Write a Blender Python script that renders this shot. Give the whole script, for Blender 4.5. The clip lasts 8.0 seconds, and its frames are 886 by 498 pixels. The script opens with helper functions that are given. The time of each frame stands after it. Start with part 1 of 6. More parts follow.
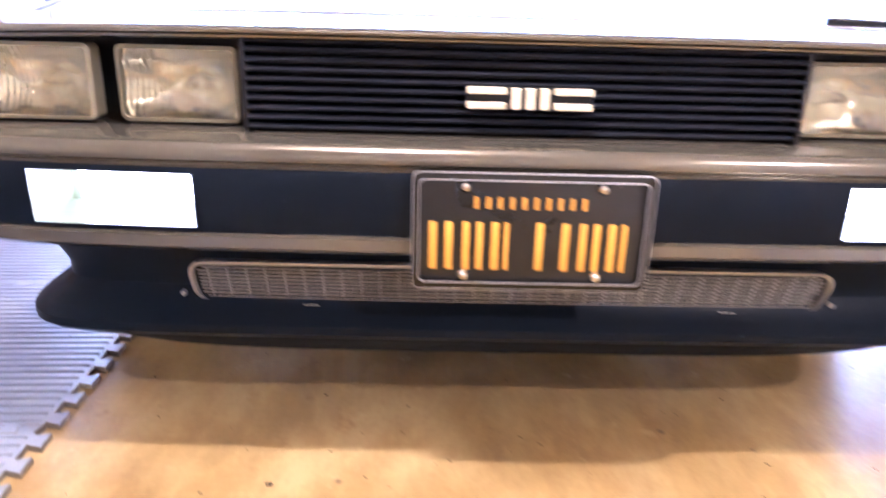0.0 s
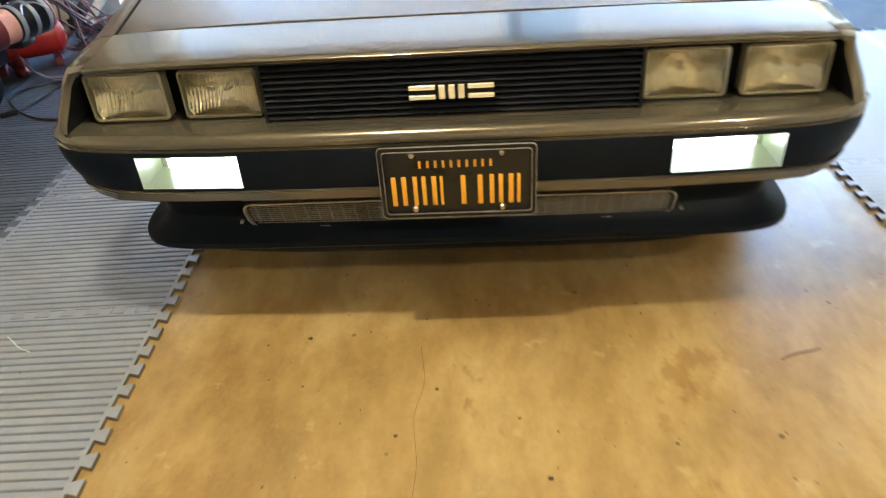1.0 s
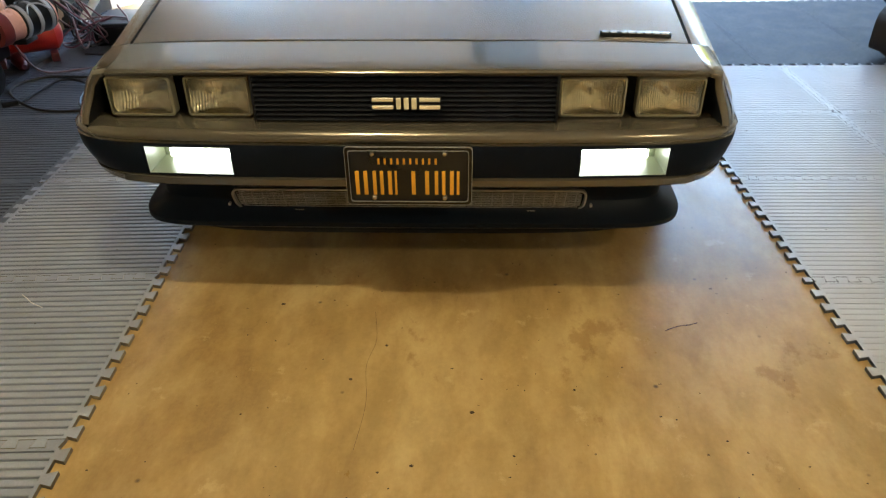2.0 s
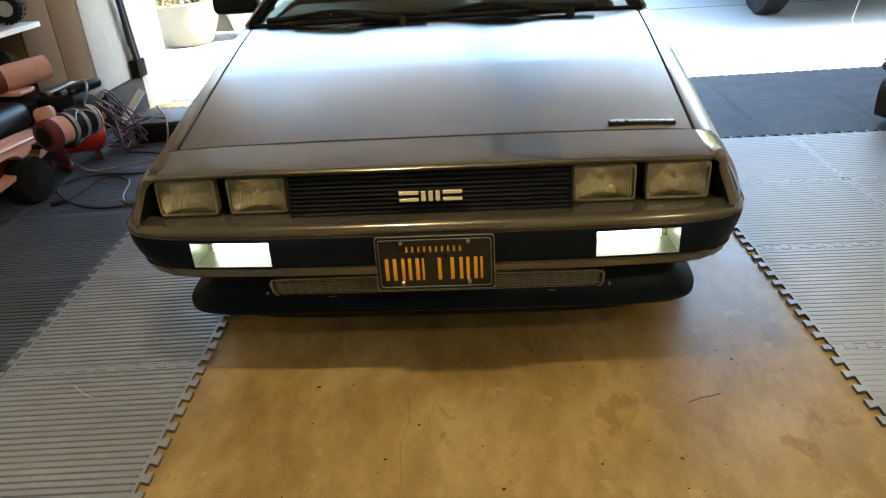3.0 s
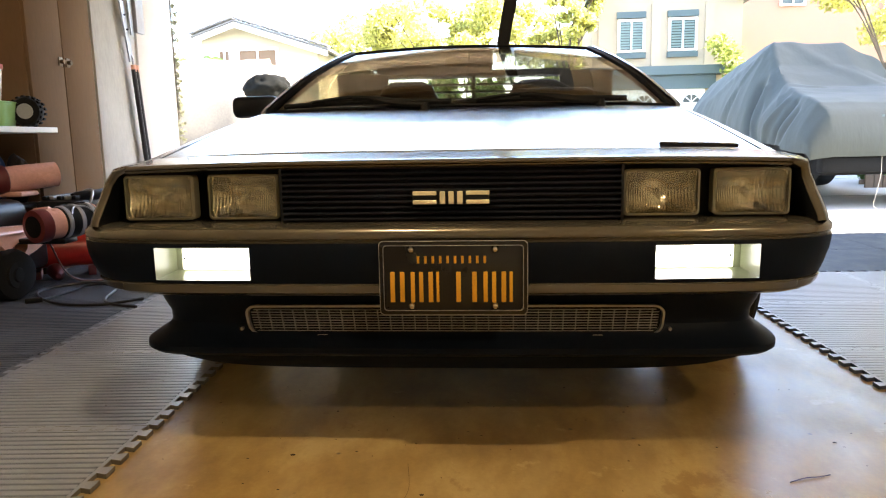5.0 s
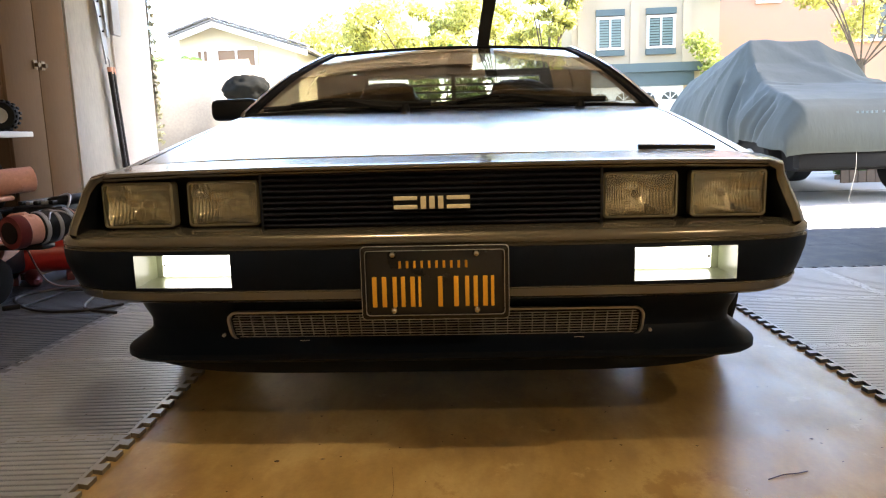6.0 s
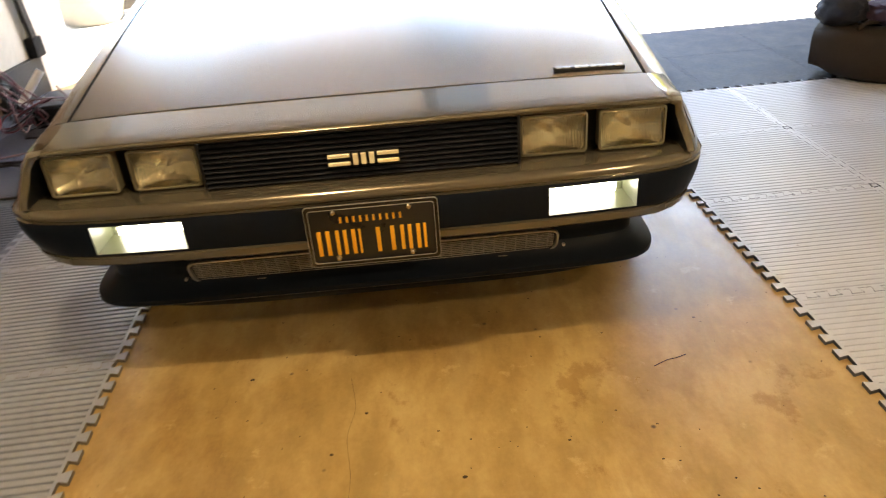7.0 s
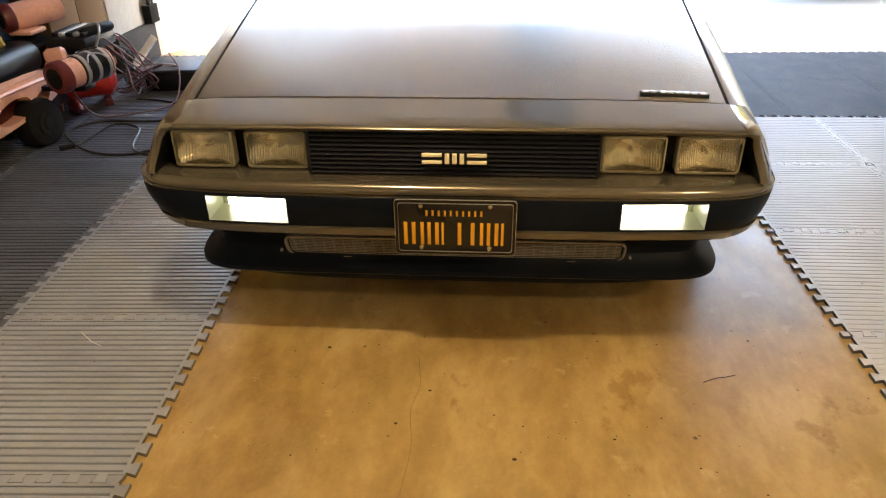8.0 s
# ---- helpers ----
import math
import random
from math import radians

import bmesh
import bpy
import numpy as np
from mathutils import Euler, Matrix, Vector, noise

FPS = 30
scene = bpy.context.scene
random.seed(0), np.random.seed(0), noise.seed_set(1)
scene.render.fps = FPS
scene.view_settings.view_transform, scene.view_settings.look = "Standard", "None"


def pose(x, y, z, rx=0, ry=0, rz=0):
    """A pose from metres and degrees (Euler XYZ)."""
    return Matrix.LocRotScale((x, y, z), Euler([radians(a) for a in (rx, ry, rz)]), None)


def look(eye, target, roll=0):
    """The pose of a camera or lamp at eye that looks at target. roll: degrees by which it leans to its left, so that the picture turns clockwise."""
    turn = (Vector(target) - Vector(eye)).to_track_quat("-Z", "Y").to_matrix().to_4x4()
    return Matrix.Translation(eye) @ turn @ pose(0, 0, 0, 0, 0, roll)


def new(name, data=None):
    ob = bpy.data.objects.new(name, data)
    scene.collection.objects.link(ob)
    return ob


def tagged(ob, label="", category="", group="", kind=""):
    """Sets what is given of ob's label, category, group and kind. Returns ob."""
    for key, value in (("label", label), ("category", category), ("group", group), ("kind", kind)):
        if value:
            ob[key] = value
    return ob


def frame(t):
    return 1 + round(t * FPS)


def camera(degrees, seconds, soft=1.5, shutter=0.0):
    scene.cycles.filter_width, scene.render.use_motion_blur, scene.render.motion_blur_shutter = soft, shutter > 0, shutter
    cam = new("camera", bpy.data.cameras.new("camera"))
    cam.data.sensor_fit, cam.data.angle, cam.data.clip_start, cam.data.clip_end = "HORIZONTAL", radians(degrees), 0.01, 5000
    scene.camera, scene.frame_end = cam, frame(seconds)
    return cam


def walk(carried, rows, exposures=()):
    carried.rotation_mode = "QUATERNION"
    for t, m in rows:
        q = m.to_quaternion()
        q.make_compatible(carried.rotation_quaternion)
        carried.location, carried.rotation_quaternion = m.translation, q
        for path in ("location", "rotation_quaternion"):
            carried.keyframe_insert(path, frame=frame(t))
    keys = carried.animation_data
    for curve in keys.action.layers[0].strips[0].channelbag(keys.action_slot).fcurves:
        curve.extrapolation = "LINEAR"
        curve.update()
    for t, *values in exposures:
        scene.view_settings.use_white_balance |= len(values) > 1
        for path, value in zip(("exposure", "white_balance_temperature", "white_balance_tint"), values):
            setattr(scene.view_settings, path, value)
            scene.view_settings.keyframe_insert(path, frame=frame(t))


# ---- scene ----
cam = camera(64.2, 8.0, soft=1.15, shutter=0.35)
PATH = [
    (0, (-0.101, -0.88, 0.684), (-0.107, 1.009, 0.027), 1.2),
    (0.2, (-0.004, -0.96, 0.706), (0.017, 0.904, -0.019), 1.1),
    (0.5, (0.085, -1.034, 0.771), (0.005, 0.835, 0.064), 0.3),
    (0.8, (0.087, -1.156, 0.908), (-0.095, 0.602, -0.027), -0.8),
    (1, (0.099, -1.254, 1.065), (-0.069, 0.413, -0.028), -4.5),
    (1.2, (0.117, -1.354, 1.176), (0.013, 0.249, -0.016), -3.8),
    (2.3, (0.186, -1.601, 1.207), (0.097, 0.126, 0.201), -0.3),
    (2.5, (0.187, -1.617, 1.234), (0.107, 0.132, 0.269), -0.2),
    (3, (0.179, -1.646, 1.273), (0.024, 0.134, 0.375), -3.9),
    (3.5, (0.138, -1.629, 1.21), (-0.057, 0.209, 0.448), -2.8),
    (3.8, (0.133, -1.546, 1.009), (-0.046, 0.354, 0.409), 0.0),
    (4, (0.152, -1.497, 0.864), (0.021, 0.418, 0.302), 0.1),
    (4.2, (0.156, -1.455, 0.757), (0.059, 0.482, 0.268), -1.8),
    (4.5, (0.14, -1.446, 0.71), (0.024, 0.521, 0.371), -2.9),
    (4.7, (0.123, -1.463, 0.689), (-0.061, 0.506, 0.386), -1.3),
    (5.8, (0.121, -1.461, 0.7), (-0.002, 0.51, 0.387), -1.6),
    (6, (0.125, -1.466, 0.705), (0.0, 0.505, 0.394), -1.8),
    (6.5, (0.141, -1.459, 0.878), (0.034, 0.457, 0.290), -3.1),
    (6.7, (0.146, -1.43, 1.032), (0.127, 0.371, 0.163), -5.5),
    (6.9, (0.168, -1.463, 1.122), (0.183, 0.298, 0.173), -5.7),
    (7, (0.162, -1.496, 1.163), (0.176, 0.258, 0.201), -4.8),
    (7.2, (0.18, -1.545, 1.223), (0.117, 0.183, 0.218), -2.2),
    (7.5, (0.126, -1.599, 1.248), (-0.007, 0.124, 0.241), -0.7),
    (8, (0.127, -1.616, 1.255), (-0.031, 0.119, 0.271), -1.0),
]
LIGHT = [(0.0, 6.11, 4700, 34), (0.5, 5.52, 4900, 4), (1.0, 4.83, 5600, 0), (1.4, 4.33, 6000, 0), (2.3, 4.11, 6000, 0), (3.0, 3.86, 6100, 0), (3.5, 3.71, 6500, 6), (4.0, 3.66, 6600, 8), (4.6, 3.87, 6650, 9), (5.9, 3.71, 6700, 12), (6.3, 3.58, 6700, 12), (6.7, 3.88, 7000, 10), (7.0, 4.36, 7300, 10), (7.5, 4.26, 7300, 10), (8.0, 4.26, 7300, 10)]
walk(cam, [(t, look(eye, target, roll)) for t, eye, target, roll in PATH], LIGHT)

# ---- world, sun, large lights ----
world = bpy.data.worlds.new("world")
scene.world = world
world.use_nodes = True
wn, wl = world.node_tree.nodes, world.node_tree.links
sky = wn.new("ShaderNodeTexSky")
sky.sky_type, sky.sun_disc = "NISHITA", False
SUN = Vector((0.74, 0.06, 0.66)).normalized()
sky.sun_elevation = math.asin(SUN.z)
sky.sun_rotation = math.atan2(SUN.x, SUN.y)
sky.air_density, sky.dust_density = 1.0, 2.0
wl.new(sky.outputs[0], wn["Background"].inputs[0])
wn["Background"].inputs[1].default_value = 0.15

sun_data = bpy.data.lights.new("sun", "SUN")
sun_data.energy, sun_data.angle, sun_data.color = 4.4, radians(0.53), (1.0, 0.95, 0.87)
sun = new("sun", sun_data)
sun.matrix_world = look(SUN * 30, (0, 0, 0))

# the bulb before the car, then an added fill lamp with no known source
LAMPS = ((-0.30, -0.42, 4.3, 0.055), (1.9, -2.20, 4.2, 0.09))
for x, y, watts, wide in LAMPS:
    lamp_data = bpy.data.lights.new("key_and_fill_light", "POINT")
    lamp_data.shadow_soft_size, lamp_data.energy, lamp_data.color = wide, watts, (1.0, 0.80, 0.53)
    lamp = new("key_and_fill_light", lamp_data)
    lamp.matrix_world = pose(x, y, 2.36)

# ---- materials ----


def nodes_of(name):
    m = bpy.data.materials.new(name)
    m.use_nodes = True
    nt = m.node_tree
    return m, nt.nodes, nt.links, nt.nodes["Principled BSDF"]


def put(bsdf, **values):
    for key, value in values.items():
        bsdf.inputs[key.replace("_", " ")].default_value = value


def noise_tex(n, l, scale, detail=4.0, stretch=None, rough=0.55, coord="Object"):
    tc = n.new("ShaderNodeTexCoord")
    tex = n.new("ShaderNodeTexNoise")
    tex.inputs["Scale"].default_value, tex.inputs["Detail"].default_value, tex.inputs["Roughness"].default_value = scale, detail, rough
    if stretch:
        mp = n.new("ShaderNodeMapping")
        mp.inputs["Scale"].default_value = stretch
        l.new(tc.outputs[coord], mp.inputs[0])
        l.new(mp.outputs[0], tex.inputs["Vector"])
    else:
        l.new(tc.outputs[coord], tex.inputs["Vector"])
    return tex.outputs["Fac"]


def ramp(n, l, fac, stops):
    r = n.new("ShaderNodeValToRGB")
    while len(r.color_ramp.elements) < len(stops):
        r.color_ramp.elements.new(0.5)
    for e, (at, col) in zip(r.color_ramp.elements, stops):
        e.position, e.color = at, (*col, 1)
    l.new(fac, r.inputs[0])
    return r.outputs[0]


def mix(n, l, fac, a, b, kind="MIX"):
    m = n.new("ShaderNodeMix")
    m.data_type, m.blend_type = "RGBA", kind
    for sock, v in ((m.inputs[0], fac), (m.inputs[6], a), (m.inputs[7], b)):
        if isinstance(v, (int, float)):
            sock.default_value = v
        elif isinstance(v, tuple):
            sock.default_value = (*v, 1)
        else:
            l.new(v, sock)
    return m.outputs[2]


def bump(n, l, b, height, strength=0.3, dist=0.002):
    bp = n.new("ShaderNodeBump")
    bp.inputs["Strength"].default_value, bp.inputs["Distance"].default_value = strength, dist
    l.new(height, bp.inputs["Height"])
    l.new(bp.outputs[0], b.inputs["Normal"])


def surface(name, col, rough=0.5, metal=0.0, vary=0.25, scale=3.0, fine=60.0, relief=0.25, dist=0.001, stretch=None, per_piece=0.0, even=False, **more):
    """A plain surface with broad tone changes, fine grain and relief."""
    m, n, l, b = nodes_of(name)
    big, small = noise_tex(n, l, scale, 5, stretch), noise_tex(n, l, fine, 3, stretch)
    dark, light = tuple(c * (1 - vary) for c in col), tuple(min(1, c * (1 + vary * 0.7)) for c in col)
    c = ramp(n, l, big, [(0.3, dark), (0.7, light)])
    c = mix(n, l, 0.35, c, ramp(n, l, small, [(0.3, dark), (0.7, light)]))
    if per_piece:
        oi = n.new("ShaderNodeObjectInfo")
        c = mix(n, l, 1.0, c, ramp(n, l, oi.outputs["Random"], [(0, (1 - per_piece,) * 3), (1, (1, 1, 1))]), "MULTIPLY")
    l.new(c, b.inputs["Base Color"])
    if not even:
        r = ramp(n, l, big, [(0.25, (max(0.02, rough * 0.8),) * 3), (0.75, (min(1, rough * 1.2),) * 3)])
        l.new(r, b.inputs["Roughness"])
    put(b, Metallic=metal, Roughness=rough, **more)
    if relief:
        bump(n, l, b, small, relief, dist)
    return m


def glowing(name, col, strength):
    m, n, l, b = nodes_of(name)
    put(b, Base_Color=(*col, 1), Emission_Color=(*col, 1), Emission_Strength=strength, Roughness=0.3)
    return m


def pane_mat(name, tint, ior=1.5, film=0.0, bend=3.0, most=0.75):
    m, n, l, b = nodes_of(name)
    n.remove(b)
    fr, tr, gl, mx = n.new("ShaderNodeLayerWeight"), n.new("ShaderNodeBsdfTransparent"), n.new("ShaderNodeBsdfGlossy"), n.new("ShaderNodeMixShader")
    fr.inputs[0].default_value = 0.5
    power, scale = n.new("ShaderNodeMath"), n.new("ShaderNodeMath")
    power.operation, scale.operation = "POWER", "MULTIPLY_ADD"
    power.inputs[1].default_value = bend
    base_gloss = ((ior - 1) / (ior + 1)) ** 2
    scale.inputs[1].default_value, scale.inputs[2].default_value = most * (1 - base_gloss), base_gloss
    l.new(fr.outputs["Facing"], power.inputs[0])
    l.new(power.outputs[0], scale.inputs[0])
    tr.inputs[0].default_value = (*tint, 1)
    gl.inputs["Roughness"].default_value = 0.02
    l.new(scale.outputs[0], mx.inputs[0])
    l.new(tr.outputs[0], mx.inputs[1])
    l.new(gl.outputs[0], mx.inputs[2])
    last = mx
    if film:
        di, tl, ad, last = n.new("ShaderNodeBsdfDiffuse"), n.new("ShaderNodeBsdfTranslucent"), n.new("ShaderNodeMixShader"), n.new("ShaderNodeMixShader")
        for d in (di, tl):
            d.inputs[0].default_value = (0.80, 0.76, 0.66, 1)
        l.new(di.outputs[0], ad.inputs[1])
        l.new(tl.outputs[0], ad.inputs[2])
        last.inputs[0].default_value = film
        l.new(mx.outputs[0], last.inputs[1])
        l.new(ad.outputs[0], last.inputs[2])
    l.new(last.outputs[0], n["Material Output"].inputs[0])
    return m



def steel(name):
    """Stainless sheet with a fine lengthwise grain, and reflections drawn out across the grain."""
    m, n, l, b = nodes_of(name)
    smear, grain = noise_tex(n, l, 2.2, 4), noise_tex(n, l, 30, 2, (1.0, 0.02, 1.0), 0.5)
    c = mix(n, l, 0.5, ramp(n, l, smear, [(0.3, (0.56, 0.55, 0.535)), (0.7, (0.61, 0.60, 0.585))]), ramp(n, l, grain, [(0.3, (0.55, 0.54, 0.525)), (0.7, (0.62, 0.61, 0.595))]))
    l.new(c, b.inputs["Base Color"])
    put(b, Metallic=1.0, Anisotropic=0.9, Roughness=0.26)
    across = n.new("ShaderNodeCombineXYZ")
    across.inputs[0].default_value = 1.0
    l.new(across.outputs[0], b.inputs["Tangent"])
    return m


STEEL = steel("brushed_stainless_steel")
FASCIA = surface("silver_grey_painted_fascia", (0.145, 0.130, 0.100), 0.17, 0.60, 0.08, 2.0, 140, 0.0, even=True, Specular_IOR_Level=0.5, Coat_Weight=0.5, Coat_Roughness=0.08)
RUBBER = surface("black_urethane_bumper", (0.0050, 0.0085, 0.0155), 0.42, 0.0, 0.25, 4, 300, 0.2, 0.0004, Specular_IOR_Level=0.10)
BLACK = surface("black_satin_plastic", (0.007, 0.008, 0.010), 0.40, 0.0, 0.25, 4, 250, 0.15, 0.0003, Specular_IOR_Level=0.25)
DARK = surface("dark_underbody", (0.010, 0.010, 0.010), 0.8, 0.0, 0.3, 4, 60, 0.3, Specular_IOR_Level=0.1)
WIPER = surface("matt_black_rubber", (0.006, 0.006, 0.006), 0.65, 0.0, 0.2, 6, 150, 0.1, 0.0003, Specular_IOR_Level=0.2)
SLAT = surface("black_grille_plastic", (0.016, 0.018, 0.024), 0.32, 0.0, 0.2, 5, 250, 0.1, 0.0003, Specular_IOR_Level=0.3)
CHROME = surface("dull_chrome", (0.62, 0.60, 0.55), 0.16, 1.0, 0.06, 8, 90, 0.05, 0.0003)
MESHM = surface("grey_metal_mesh", (0.36, 0.36, 0.37), 0.38, 0.6, 0.15, 8, 120, 0.1, 0.0003)
BULB, _n, _l, _b = nodes_of("aluminised_fluted_reflector")
_l.new(ramp(_n, _l, noise_tex(_n, _l, 26, 3), [(0.35, (0.56, 0.545, 0.495)), (0.65, (0.72, 0.70, 0.645))]), _b.inputs["Base Color"])
put(_b, Metallic=1.0, Roughness=0.07, Anisotropic=0.4)
_across = _n.new("ShaderNodeCombineXYZ")
_across.inputs[0].default_value = 1.0
_l.new(_across.outputs[0], _b.inputs["Tangent"])
LAMP_RIM = surface("pale_glass_lamp_rim", (0.23, 0.215, 0.155), 0.2, 0.0, 0.12, 12, 120, 0.05, 0.0003)
LAMP_HOUSE = surface("pale_lamp_housing", (0.115, 0.125, 0.075), 0.3, 0.0, 0.06, 8, 100, 0.05, 0.0003)
LAMP_LENS = glowing("lit_lamp_lens", (1.0, 0.98, 0.88), 0.85)
GLASS = pane_mat("windscreen_glass", (0.80, 0.79, 0.72), 1.5, 0.0, 2.5, 0.85)
LENS = pane_mat("fluted_headlamp_glass", (0.94, 0.935, 0.88), 1.5, 0.0, 3.0, 0.7)
CREAM = surface("cream_emblem_enamel", (0.85, 0.76, 0.54), 0.3, 0.0, 0.04, 9, 120, 0.05)
AMBER = surface("amber_embossed_paint", (0.80, 0.40, 0.03), 0.4, 0.0, 0.08, 20, 150, 0.08)
PLATE = surface("aged_black_plate_paint", (0.010, 0.009, 0.0085), 0.3, 0.0, 0.35, 12, 150, 0.15)
PLATE_FRAME = surface("black_plate_frame", (0.012, 0.011, 0.010), 0.14, 0.0, 0.2, 10, 150, 0.05)
TYRE = surface("tyre_rubber", (0.010, 0.010, 0.010), 0.75, 0.0, 0.3, 6, 120, 0.4, Specular_IOR_Level=0.15)
ALLOY = surface("grey_alloy", (0.42, 0.42, 0.43), 0.35, 0.9, 0.12, 6, 90, 0.1)
RIM = surface("dusty_alloy_rim", (0.26, 0.26, 0.26), 0.5, 0.2, 0.15, 6, 90, 0.1)
LEATHER = surface("black_leather", (0.012, 0.012, 0.012), 0.45, 0.0, 0.3, 5, 90, 0.5)
HEADLINER = surface("grey_headliner", (0.10, 0.095, 0.09), 0.9, 0.0, 0.15, 5, 150, 0.4)

DRYWALL = surface("beige_painted_wall", (0.76, 0.69, 0.58), 0.75, 0.0, 0.07, 1.4, 45, 0.25, 0.0015)
WHITEWALL = surface("white_painted_panel", (0.50, 0.485, 0.44), 0.85, 0.0, 0.22, 2.6, 60, 0.3, 0.0015, (1, 1, 0.3), Specular_IOR_Level=0.2)
CEIL = surface("garage_ceiling_paint", (0.52, 0.44, 0.33), 0.8, 0.0, 0.07, 1.2, 40, 0.3, 0.002)
DOORWOOD = surface("tan_painted_door_board", (0.33, 0.225, 0.115), 0.7, 0.0, 0.12, 2.0, 50, 0.25, 0.0015)
CURB = surface("dark_concrete_curb", (0.030, 0.028, 0.026), 0.85, 0.0, 0.3, 4, 50, 0.5, 0.003)
CABINET = surface("tan_painted_cabinet", (0.165, 0.102, 0.056), 0.85, 0.0, 0.12, 2.5, 60, 0.2, 0.0008, (1, 1, 0.25), Specular_IOR_Level=0.12)
BRASS = surface("aged_brass", (0.16, 0.11, 0.06), 0.45, 0.8, 0.2, 20, 120, 0.1)
GREY_FOAM = surface("grey_ribbed_foam", (0.48, 0.505, 0.56), 0.40, 0.0, 0.16, 2.5, 260, 0.35, 0.0008, per_piece=0.10)
# the grey foam again, its colour darkened for weaker light on the left mats
DIMMED_FOAM = surface("dimmed_grey_ribbed_foam", (0.31, 0.335, 0.395), 0.25, 0.0, 0.20, 4.0, 260, 0.35, 0.0008, per_piece=0.08, even=True, Specular_IOR_Level=1.0, Coat_Weight=0.6, Coat_Roughness=0.28)
BLACK_FOAM = surface("black_ribbed_foam", (0.082, 0.094, 0.122), 0.5, 0.0, 0.45, 4.0, 260, 0.35, 0.0008, per_piece=0.15)
WORN_FOAM = surface("scuffed_black_foam", (0.024, 0.029, 0.042), 0.62, 0.0, 0.92, 7.0, 60, 0.4, 0.001, per_piece=0.3, Specular_IOR_Level=0.3)
ORANGE = surface("orange_plastic", (0.76, 0.39, 0.27), 0.38, 0.0, 0.15, 5, 80, 0.1)
TUBE = surface("dusty_pink_brown_plastic", (0.72, 0.40, 0.33), 0.26, 0.0, 0.2, 6, 80, 0.1)
RED = surface("red_plastic", (0.45, 0.025, 0.02), 0.35, 0.0, 0.2, 6, 80, 0.1)
MAROON = surface("maroon_plastic", (0.13, 0.020, 0.022), 0.4, 0.0, 0.2, 6, 80, 0.1)
GREEN = surface("light_green_plastic", (0.36, 0.66, 0.30), 0.4, 0.0, 0.1, 6, 80, 0.1)
WHITEP = surface("white_plastic", (0.75, 0.74, 0.70), 0.4, 0.0, 0.08, 6, 80, 0.1)
CABLE = surface("black_cable_rubber", (0.016, 0.016, 0.018), 0.35, 0.0, 0.2, 9, 90, 0.1)
PINKCABLE = surface("maroon_cable_rubber", (0.12, 0.030, 0.042), 0.4, 0.0, 0.2, 9, 90, 0.1)
BOXBLACK = surface("black_case_plastic", (0.009, 0.0095, 0.011), 0.34, 0.0, 0.25, 6, 120, 0.2, Specular_IOR_Level=0.2)
SILVER = surface("silver_plastic", (0.42, 0.43, 0.46), 0.35, 0.5, 0.15, 8, 90, 0.1)
CANVAS = surface("brown_canvas", (0.036, 0.028, 0.022), 0.85, 0.0, 0.3, 5, 180, 0.6, 0.002, Specular_IOR_Level=0.15)
BLUECLOTH = surface("dark_blue_cloth", (0.010, 0.012, 0.022), 0.9, 0.0, 0.3, 8, 180, 0.6, 0.002)
DARKCLOTH = surface("dark_purple_cloth", (0.045, 0.022, 0.04), 0.9, 0.0, 0.3, 8, 180, 0.6, 0.002)
STEELARM = surface("galvanised_steel", (0.42, 0.43, 0.45), 0.42, 0.9, 0.2, 8, 70, 0.2)



def cover_cloth(name, col):
    """Woven cover cloth: soft creases that run down the sheet, dusty tone."""
    m, n, l, b = nodes_of(name)
    dust, weave, crease, pucker = noise_tex(n, l, 1.3, 5), noise_tex(n, l, 160, 2), noise_tex(n, l, 2.6, 3, (1.0, 1.5, 0.45), 0.6), noise_tex(n, l, 8.0, 3, (1.2, 1.2, 0.35), 0.6)
    c = ramp(n, l, dust, [(0.3, tuple(v * 0.82 for v in col)), (0.7, tuple(v * 1.1 for v in col))])
    l.new(mix(n, l, 0.2, c, ramp(n, l, weave, [(0.3, tuple(v * 0.8 for v in col)), (0.7, tuple(v * 1.15 for v in col))])), b.inputs["Base Color"])
    put(b, Roughness=0.75)
    bump(n, l, b, mix(n, l, 0.7, crease, pucker), 0.28, 0.03)
    return m


COVER = cover_cloth("pale_grey_car_cover", (0.034, 0.0415, 0.0360))
TARP = surface("grey_cream_tarpaulin", (0.12, 0.103, 0.082), 0.8, 0.0, 0.3, 1.2, 40, 0.2, 0.003)
CREAMCLOTH = surface("cream_tarpaulin", (0.62, 0.57, 0.46), 0.8, 0.0, 0.12, 2, 60, 0.4, 0.003)
DRIVE = surface("pale_driveway_concrete", (0.29, 0.28, 0.26), 0.85, 0.0, 0.12, 0.8, 40, 0.4, 0.002)
ASPHALT = surface("worn_asphalt", (0.10, 0.10, 0.10), 0.9, 0.0, 0.2, 0.6, 60, 0.5, 0.004)
LAWN = surface("dry_lawn", (0.10, 0.12, 0.04), 0.9, 0.0, 0.35, 1.5, 30, 0.6, 0.01)
STUCCO = surface("cream_stucco", (0.40, 0.325, 0.235), 0.85, 0.0, 0.08, 0.8, 50, 0.5, 0.004)
SALMON = surface("salmon_stucco", (0.38, 0.225, 0.165), 0.85, 0.0, 0.08, 0.8, 50, 0.5, 0.004)
WHITESTUCCO = surface("white_stucco", (0.74, 0.72, 0.67), 0.85, 0.0, 0.06, 0.8, 50, 0.5, 0.004)
TEAL = surface("grey_teal_trim", (0.06, 0.09, 0.095), 0.5, 0.0, 0.12, 3, 60, 0.2)
WHITETRIM = surface("white_trim", (0.80, 0.79, 0.76), 0.5, 0.0, 0.06, 3, 60, 0.2)
